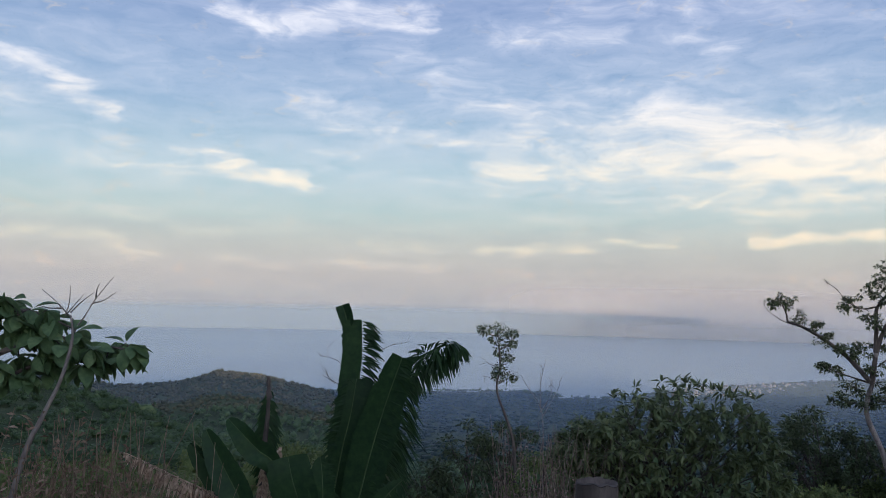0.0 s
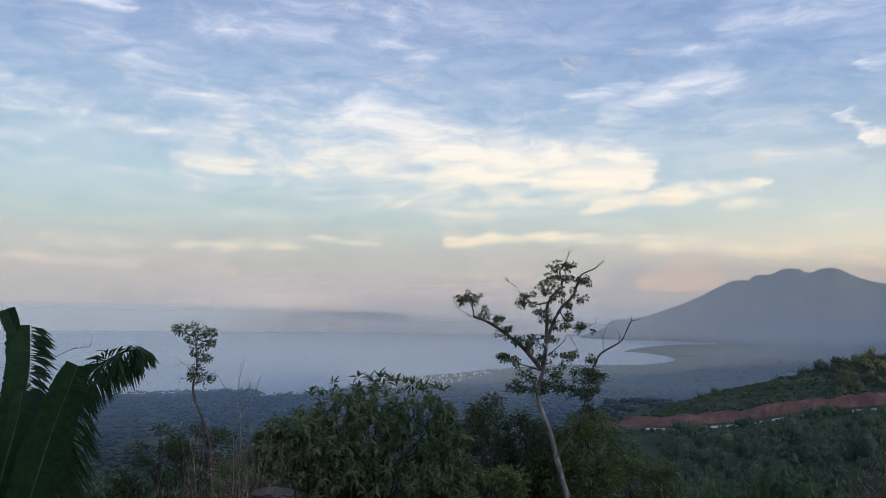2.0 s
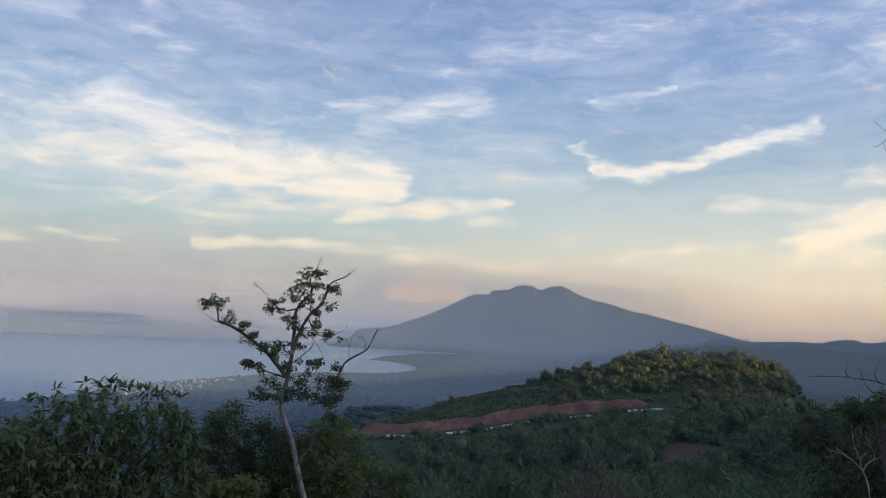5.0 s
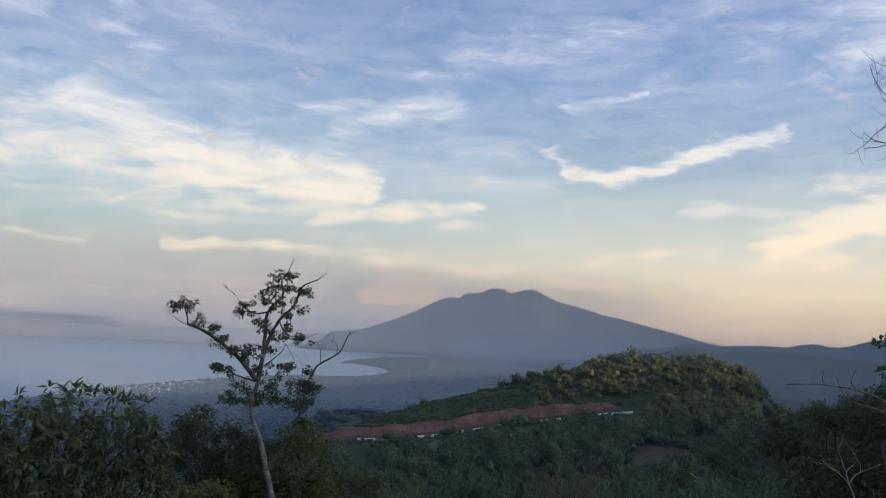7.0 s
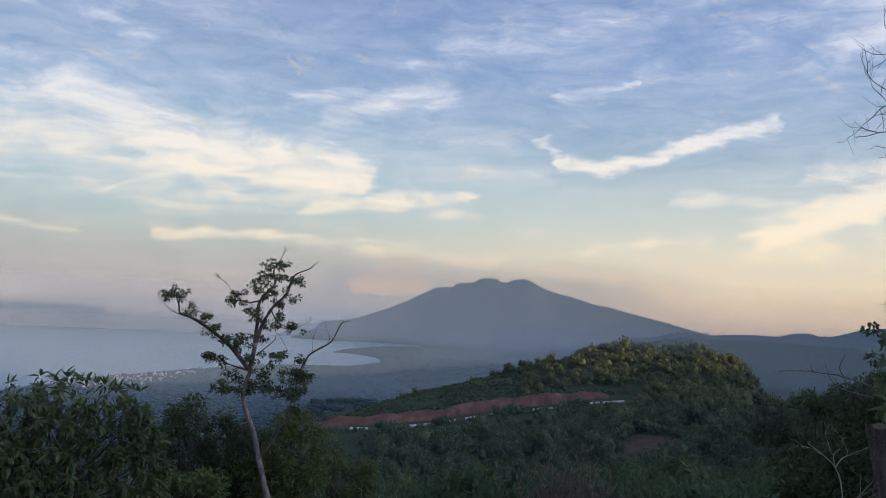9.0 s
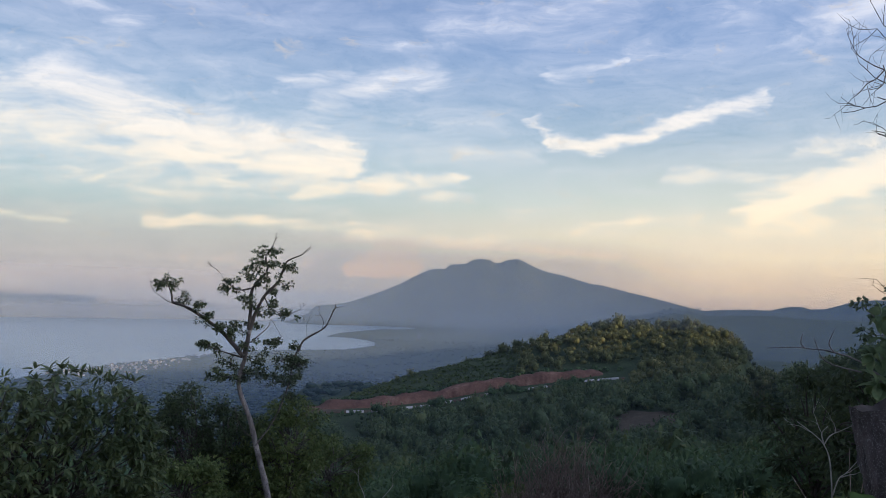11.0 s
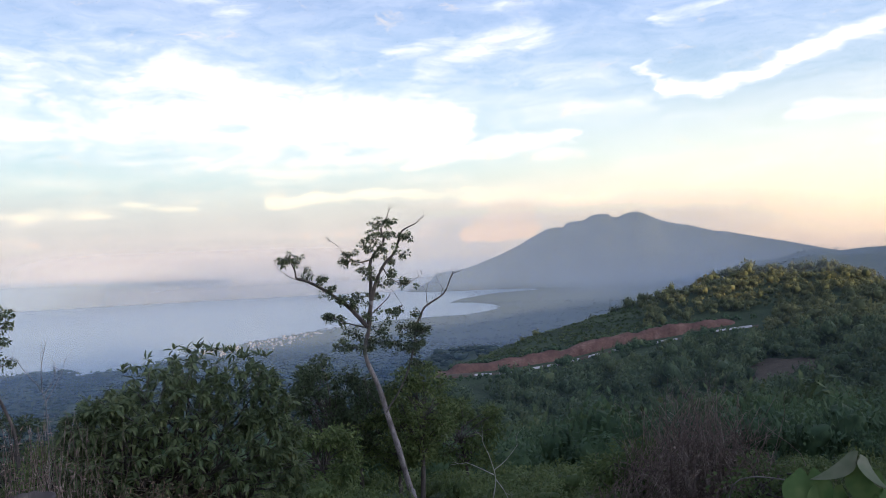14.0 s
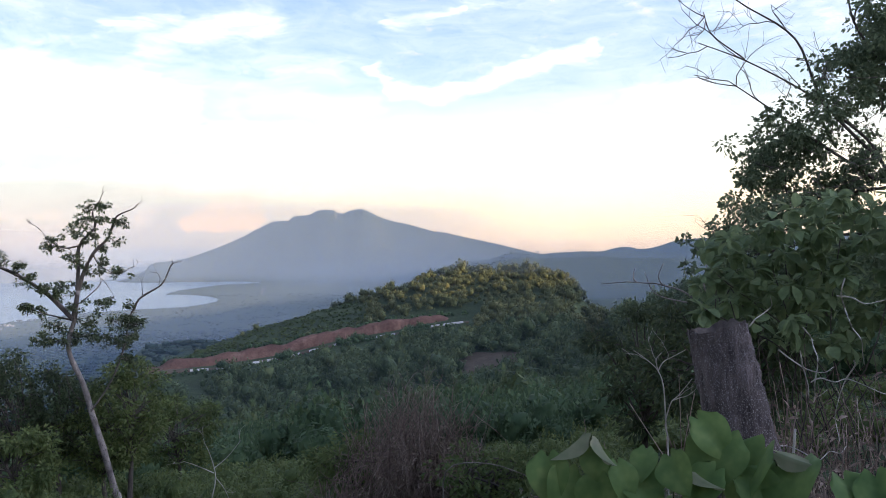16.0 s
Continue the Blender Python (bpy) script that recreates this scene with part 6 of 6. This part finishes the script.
def stump():
    rng = np.random.default_rng(61)
    at = standing(66, 2.8)
    it = thing("tree_stump", "thick leaning broken trunk crusted with grey lichen", "stump")
    b = at(0.45, 0)
    gz = float(ground_z(b[0], b[1])) - 0.1
    line = curve([at(0.45, gz), at(0.29, -1.0), at(0.20, -0.54), at(0.155, -0.32), at(0.125, -0.17)], 14)
    v, f = tube(line, 0.105, 0.083, 28)
    v = v.reshape(len(line), 28, 3)
    m = line[:, None]
    a = np.linspace(0, 2 * math.pi, 28, endpoint=False)
    ridge = 1 + 0.06 * np.sin(5 * a + 0.5)[None, :, None] + 0.06 * np.sin(11 * a + 1 + 0.5 * np.sin(np.arange(len(line)) * 0.4)[:, None])[:, :, None] + 0.025 * rng.normal(size=(len(line), 28, 1))
    v = m + (v - m) * ridge
    v[-1, :, 2] += 0.006 * np.sin(3 * a) + 0.004 * rng.normal(size=28)
    rim = v[-1]
    inner = (rim + (line[-1] - rim) * 0.8) - np.array([0, 0, 0.07])
    top = sheet(np.stack([np.concatenate([rim, rim[:1]]), np.concatenate([inner, inner[:1]])]))
    part("trunk", (v.reshape(-1, 3), f[: (len(line) - 1) * 28]), STUMP, it)
    part("broken_top", top, BARK_DARK, it)
    flakes = rng.integers(0, (len(line) - 1) * 28, 9000)
    q = rng.uniform(size=(9000, 1))
    p = v.reshape(-1, 3)[flakes] * (1 - q) + v.reshape(-1, 3)[np.minimum(flakes + 28 + rng.integers(0, 2, 9000), len(line) * 28 - 1)] * q
    tagged(part("lichen", blades(p, unit(p - line[flakes // 28]) * 0.4 + rng.normal(size=p.shape), rng.uniform(0.001, 0.0038, 9000), rng.uniform(0.001, 0.003, 9000), rng, 0.2, 0.0), LICHEN, it, "pale grey lichen flakes"), kind="stuff")


def right_tree():
    """The dark tree over the stump: leaf masses, bare branches reaching out, hanging vines."""
    rng = np.random.default_rng(67)
    at = standing(76, 12)
    tree = thing("tree", "dark leafy tree with bare reaching branches", "tree")
    b = at(1.4, 0)
    gz = float(ground_z(b[0], b[1])) - 0.2
    trunk = limb(at, [(1.5, gz), (1.35, -1.0), (1.2, 0.6), (1.1, 2.2), (1.3, 3.8)], 0.22, 0.08, rng, "trunk", BARK_DARK, tree, 9, 0.05)
    sh = 0.42                                        # the branches are laid out about a bearing two degrees short of the trunk's
    for pts in ([(1.2, 0.6), (0.9, 1.3), (0.53, 1.7), (0.07, 2.1), (-0.61, 2.56), (-1.21, 2.85)], [(-0.61, 2.56), (-1.03, 2.95), (-1.14, 3.26)], [(0.9, 1.2), (0.33, 1.93), (0.01, 2.76), (-0.6, 3.27), (-1.0, 3.6)],
                [(0.9, 0.9), (0.13, 1.51), (-0.34, 1.91), (-0.82, 2.29)], [(1.2, 0.2), (0.5, 0.2), (-0.3, 0.0), (-1.0, -0.15)], [(1.2, 0.8), (0.3, 0.7), (-0.6, 0.6)], [(1.1, 2.2), (0.7, 2.9), (0.6, 3.6)]):
        thick = 0.012 if pts[0][1] > 2.5 else 0.024
        c = limb(at, [(u - sh, z) for u, z in pts], thick, 0.006, rng, "limb", BARK_DARK, tree, 6, 0.04)
        out, tips = [], []
        for _ in range(5):
            q = c[rng.integers(len(c) // 2, len(c))]
            twigs(q, unit(c[-1] - c[-4]) + rng.normal(size=3) * 0.7, 0.55, 0.008, 2, rng, out, tips, 0.7, 0.1)
        tagged(part("twig_work", join(out), BARK_DARK, tree), kind="stuff")
    edge_z = [-0.3, 0.05, 0.3, 0.83, 1.2, 1.67, 1.95, 2.3, 2.7, 3.1, 3.7]
    edge_u = [-1.25, -1.45, -1.2, -1.1, -0.8, -0.58, -0.2, 0.25, 0.5, 0.85, 1.0]
    p, w = [], []
    lumps = []
    for k in range(150):
        z = rng.uniform(-0.5, 3.7)
        left = np.interp(z, edge_z, edge_u) - sh + 0.42
        lumps.append((left + (2.9 - left) * rng.uniform() ** 1.7, z, rng.normal() * 0.5, rng.uniform(0.2, 0.42)))
    for k in range(780):
        u, z, deep, wide = lumps[k % len(lumps)]
        u, z = u + rng.normal() * wide * 0.55, z + rng.normal() * wide * 0.4
        s = rng.uniform(0.09, 0.2)
        q, d = ball_points(52, rng, at(u, z, deep + rng.normal() * wide * 0.5), (s, s, s * 0.75), 0.1)
        p.append(q)
        w.append(d)
    p, w = np.concatenate(p), np.concatenate(w)
    leaf_mass("crown", blades(p, w + rng.normal(size=p.shape) * 0.5, rng.uniform(0.045, 0.09, len(p)), rng.uniform(0.030, 0.054, len(p)), rng, 0.2, 0.2), LEAF_OVER, tree)
    out, tips = [], []
    for k in range(46):
        u, z = rng.uniform(-0.2, 1.6), rng.uniform(-0.2, 2.4)
        twigs(at(u, z, rng.uniform(-0.9, -0.3)), rng.normal(size=3) * [1, 1, 0.6] + [0, 0, 0.5], 0.6, 0.006, 2, rng, out, tips, 0.9, 0.0)
    tagged(part("twig_tangle", join(out), TWIG, tree, "grey tangle of dead twigs"), kind="stuff")


def climbers():
    """Big-leaved climbers and dry vines hanging between stump and tree."""
    rng = np.random.default_rng(71)
    at = standing(74, 7)
    mass = thing("climbing_vine", "tangle of broad-leaved green climbing vine", "vine")
    points, ways = [], []
    for k in range(250):
        u, z = rng.uniform(-0.75, 1.3), rng.uniform(-0.75, 0.42)
        if z > 0.1 + 0.45 * (u + 0.75) or z < -0.95 + 0.45 * rng.uniform():
            continue
        points.append(at(u, z, rng.uniform(-0.4, 0.8)))
        ways.append((rng.normal() * 0.4, 0, 0.1))
    leaf_mass("foliage", rosettes(points, ways, 10, 0.115, 0.078, rng, "oval", 0.35, 5, 0.4), LEAF_CLIMB, mass)
    out = []
    for k in range(30):
        q = points[rng.integers(len(points))]
        b = at(rng.uniform(-0.4, 1.2), 0, rng.uniform(-0.2, 0.6))
        b[2] = float(ground_z(b[0], b[1]))
        out.append(tube(curve([b, b * 0.7 + q * 0.3 + rng.normal(size=3) * 0.18, b * 0.35 + q * 0.65 + rng.normal(size=3) * 0.18, q], 5), 0.008, 0.004, 4))
    tagged(part("stem_tangle", join(out), BARK_DARK, mass), kind="stuff")
    vine = thing("dry_vine", "loops of pale dry vine hanging in the scrub", "vine")
    at = standing(72, 5)
    for pts in ([(0.17, -0.37), (0.20, -0.42), (0.22, -0.55), (0.215, -0.72), (0.27, -0.68)], [(0.18, -0.65), (0.32, -0.64), (0.45, -0.67), (0.60, -0.73)], [(0.36, -0.12), (0.345, -0.2), (0.38, -0.32), (0.43, -0.42), (0.45, -0.56)],
                [(0.39, -0.50), (0.36, -0.62), (0.31, -0.80), (0.32, -0.95)], [(0.04, -0.98), (0.15, -1.03), (0.28, -1.02), (0.37, -0.98)], [(0.05, -0.5), (0.18, -0.58), (0.30, -0.56)], [(0.14, -0.5), (0.17, -0.62), (0.2, -0.72)], [(0.33, -0.2), (0.45, -0.22), (0.6, -0.2)], [(-0.1, -0.36), (-0.02, -0.3), (0.0, -0.22)]):
        part("vine_length", tube(curve([at(u + rng.normal() * 0.008, z + rng.normal() * 0.008, rng.normal() * 0.06) for u, z in curve([(*q, 0) for q in pts], 2)[:, :2]], 4), 0.0042, 0.0022, 5, rng, 0.15), PALE_TWIG, vine, smooth=True)
    root = at(0.1, -1.2)
    g = root.copy()
    g[2] = float(ground_z(root[0], root[1])) - 0.05
    part("vine_length", tube(curve([g, (g + root) / 2 + [0.05, 0.05, 0], root, at(0.12, -0.9)], 5), 0.01, 0.007, 5), PALE_TWIG, vine)


LICHEN = rock_material("pale_lichen", [(0.35, (0.075, 0.066, 0.063)), (0.5, (0.16, 0.147, 0.142)), (0.66, (0.32, 0.30, 0.30))], 26, 0.003)
STALK = bark("leaf_stalk", (0.06, 0.075, 0.03), (0.14, 0.15, 0.07), 20, 0.2)
thin_tree()
slim_tree()
big_bush()
broad_tree()
banana_plant()
dry_bush()
old_post()
dead_brush(-25, 6.3, -0.75, 0.75, 150, 84, "reddish brown dead brush below the low tree")
dead_brush(-20.5, 7.2, -1.25, 0.8, 120, 85, "heap of dead stems and withered grass")
dead_brush(-16, 8.5, -1.75, 0.8, 90, 86, "low dead brush on the slope")
dead_brush(7.3, 10, -1.35, 0.75, 150, 87, "dry bramble stems beside the broad bush", TANGLE, 4)
dead_brush(13.5, 12.5, -2.75, 1.0, 110, 88, "dry reddish stems before the broad bush")
dead_brush(75.5, 5.2, -0.75, 0.9, 190, 89, "brown dead twigs and vines under the leafy tree", TANGLE, 5)
dead_brush(80, 6.5, -0.6, 1.0, 170, 90, "brown dead brush beside the leafy tree", TANGLE, 5)
dead_brush(71, 5.6, -1.0, 0.7, 110, 91, "low dead brush behind the broken trunk", TANGLE, 5)
stump()
heart_plant()
right_tree()
climbers()
rng = np.random.default_rng(73)
stick("dead_sapling", "pale forked dead sapling beside the broken trunk", "sapling", PALE_TWIG, [[(0.17, -1.10), (0.16, -0.94), (0.15, -0.72), (0.12, -0.62), (0.06, -0.56), (-0.01, -0.51)], [(0.12, -0.62), (0.15, -0.57), (0.20, -0.54), (0.27, -0.50)], [(0.16, -0.88), (0.19, -0.79), (0.23, -0.75), (0.30, -0.66)],
      [(0.12, -0.62), (0.11, -0.56), (0.14, -0.52)], [(0.2, -0.78), (0.25, -0.76)]], 64, 5, rng, 0.0055, 1)
stick("dead_branch", "long thin dead branch reaching out over the valley", "branch", TWIG, [[(1.1, -1.1), (0.61, -0.47), (0.28, -0.32), (0.1, -0.30), (-0.06, -0.29), (-0.32, -0.31)], [(0.53, -0.50), (0.22, -0.41), (0.11, -0.18)], [(0.3, -0.33), (0.25, -0.24), (0.3, -0.1)], [(0.04, -0.3), (0.0, -0.24), (0.02, -0.14)],
      [(0.9, -0.75), (0.7, -0.35), (0.72, -0.1), (0.62, 0.05)]], 64, 9, rng, 0.012, 0)
stick("dead_sapling", "bleached bare sapling in the scrub", "sapling", PALE_TWIG, [[(-0.33, -2.83), (-0.28, -2.5), (-0.34, -2.24), (-0.40, -2.1)], [(-0.28, -2.5), (-0.18, -2.65), (-0.08, -2.9)], [(-0.3, -2.4), (-0.15, -2.28), (0.0, -2.1)], [(-0.3, -2.45), (-0.5, -2.35), (-0.62, -2.3)]], 38, 10, rng, 0.009, 1)
stick("bare_shrub", "thin bare shrub with two hanging pods", "shrub", TWIG, [[(0.28, -3.46), (0.20, -2.59), (-0.18, -2.02), (-0.33, -1.73)], [(0.23, -2.88), (0.63, -2.14), (0.70, -1.85)], [(0.20, -2.59), (0.19, -2.01), (0.32, -1.35)], [(0.2, -2.7), (0.45, -2.3), (0.5, -2.0)]], 6.5, 22, rng, 0.016, 2)
stick("bare_shrub", "leafless twiggy shrub behind the banana plant", "shrub", TWIG, [[(0.06, -1.8), (0.09, -0.98), (0.23, -0.79), (0.51, -0.64)], [(0.0, -1.5), (-0.22, -1.36), (-0.42, -0.99), (-0.61, -0.9)], [(-0.1, -1.45), (-0.45, -1.33), (-0.7, -1.2)]], -5, 14, rng, 0.014, 3)
for args in (("leafy shrub with a thin crown behind the banana plant", -4.6, 14, -0.95, 0.45, 0.4, 14, 0.14, 1), ("small flat-crowned tree beside the slender trunk", 4.6, 31, -3.7, 1.4, 1.2, 26, 0.16, 2), ("small flat-crowned tree under the slender crown", 2.2, 33, -4.2, 1.2, 1.0, 18, 0.16, 3),
             ("shrubby tree beside the broad bush", 10.6, 24, -2.9, 1.3, 1.2, 30, 0.18, 4), ("small tree behind the broad bush", 23.3, 34, -3.3, 1.3, 1.1, 24, 0.17, 5), ("leafy tree close to the crooked trunk", 30.6, 30, -3.2, 1.2, 1.2, 60, 0.15, 6), ("dark leafy tree behind the crooked trunk", 26.6, 31, -3.9, 1.3, 1.2, 56, 0.15, 16), ("spreading small tree behind the crooked trunk", 24.4, 31, -3.25, 1.5, 1.2, 44, 0.15, 17), ("green tree at the foot of the crooked trunk", 29.2, 30.5, -5.0, 1.5, 1.2, 64, 0.14, 18),
             ("leafy tree below the crooked trunk", 33.6, 33, -5.2, 1.8, 1.5, 44, 0.18, 7), ("small dark tree in the scrub", 23.6, 26, -4.8, 1.5, 1.3, 40, 0.17, 8), ("small tree at the foot of the slope", -1.2, 26, -4.6, 1.2, 1.1, 24, 0.17, 9),
             ("small tree with thin yellow-green leaves", 7.2, 27, -4.6, 1.3, 1.1, 26, 0.15, 10), ("low tree on the rise below the ridge", 65.2, 16, -0.75, 1.1, 1.0, 40, 0.13, 12), ("low tree on the rise beside the stump", 69.5, 13, -0.35, 1.2, 1.0, 46, 0.13, 13),
             ("bright green shrub in the gully", 45.5, 15, -3.2, 0.9, 0.8, 24, 0.11, 14), ("green shrub beside the dead bush", 54.2, 12.5, -2.85, 0.7, 0.6, 24, 0.10, 15)):
    label, a, r, top, wide, deep, tufts, leaf, seed = args
    leafy("small_tree" if r > 15 else "shrub", label, "tree" if r > 15 else "shrub", a, r, top, wide, deep, tufts, leaf, LEAF_UNDER if seed in (8, 10, 14, 15, 6, 7, 18) else LEAF_TREE, 100 + seed)

# scrub and grass over the near ground
rng = np.random.default_rng(79)
p = scatter(-34, 86, 9, 44, 1.68, rng, lambda az, r, x, y, g: ~((az > 10) & (az < 25) & (r > 15.5) & (r < 21)) & ~((az < -15) & (r < 16) & (g.uniform(size=len(az)) < 0.7)) & ~((az > 28.2) & (az < 32.4) & (r > 19) & (r < 28)))
far_off = np.hypot(p[:, 0], p[:, 1])
for q, shapes in ((p[far_off < 21], SHAPES_NEAR), (p[far_off >= 21], SHAPES_FINE)):
    grove("undergrowth", "thick green undergrowth on the near slope", q, rng.uniform(0.3, 0.8, len(q)) * np.clip(np.hypot(q[:, 0], q[:, 1]) / 22, 0.45, 1.1), shapes, LEAF_UNDER, rng, (0.6, 1.1))
p = scatter(-34, 90, 3.2, 26, 0.30, rng)
p = p[rng.uniform(size=len(p)) < np.clip(1.2 - np.hypot(p[:, 0], p[:, 1]) / 30, 0.2, 1)]
d = rng.normal(size=p.shape) * 0.35 + [0, 0, 1.0]
grass = part("grass", blades(p, d, rng.uniform(0.25, 0.6, len(p)), rng.uniform(0.012, 0.026, len(p)), rng, 0.3, 0.35), GRASS)
tagged(grass, "rough grass blades over the near slope", "grass", kind="stuff")
p = scatter(-34, -10, 4.5, 12, 0.28, rng)
d = rng.normal(size=p.shape) * 0.6 + [0, 0, 0.8]
dry = part("dry_scrub", blades(p, d, rng.uniform(0.3, 0.75, len(p)), rng.uniform(0.008, 0.02, len(p)), rng, 0.3, 0.5), STRAW)
tagged(dry, "dead brown stems and grass below the low tree", "dry scrub", kind="stuff")
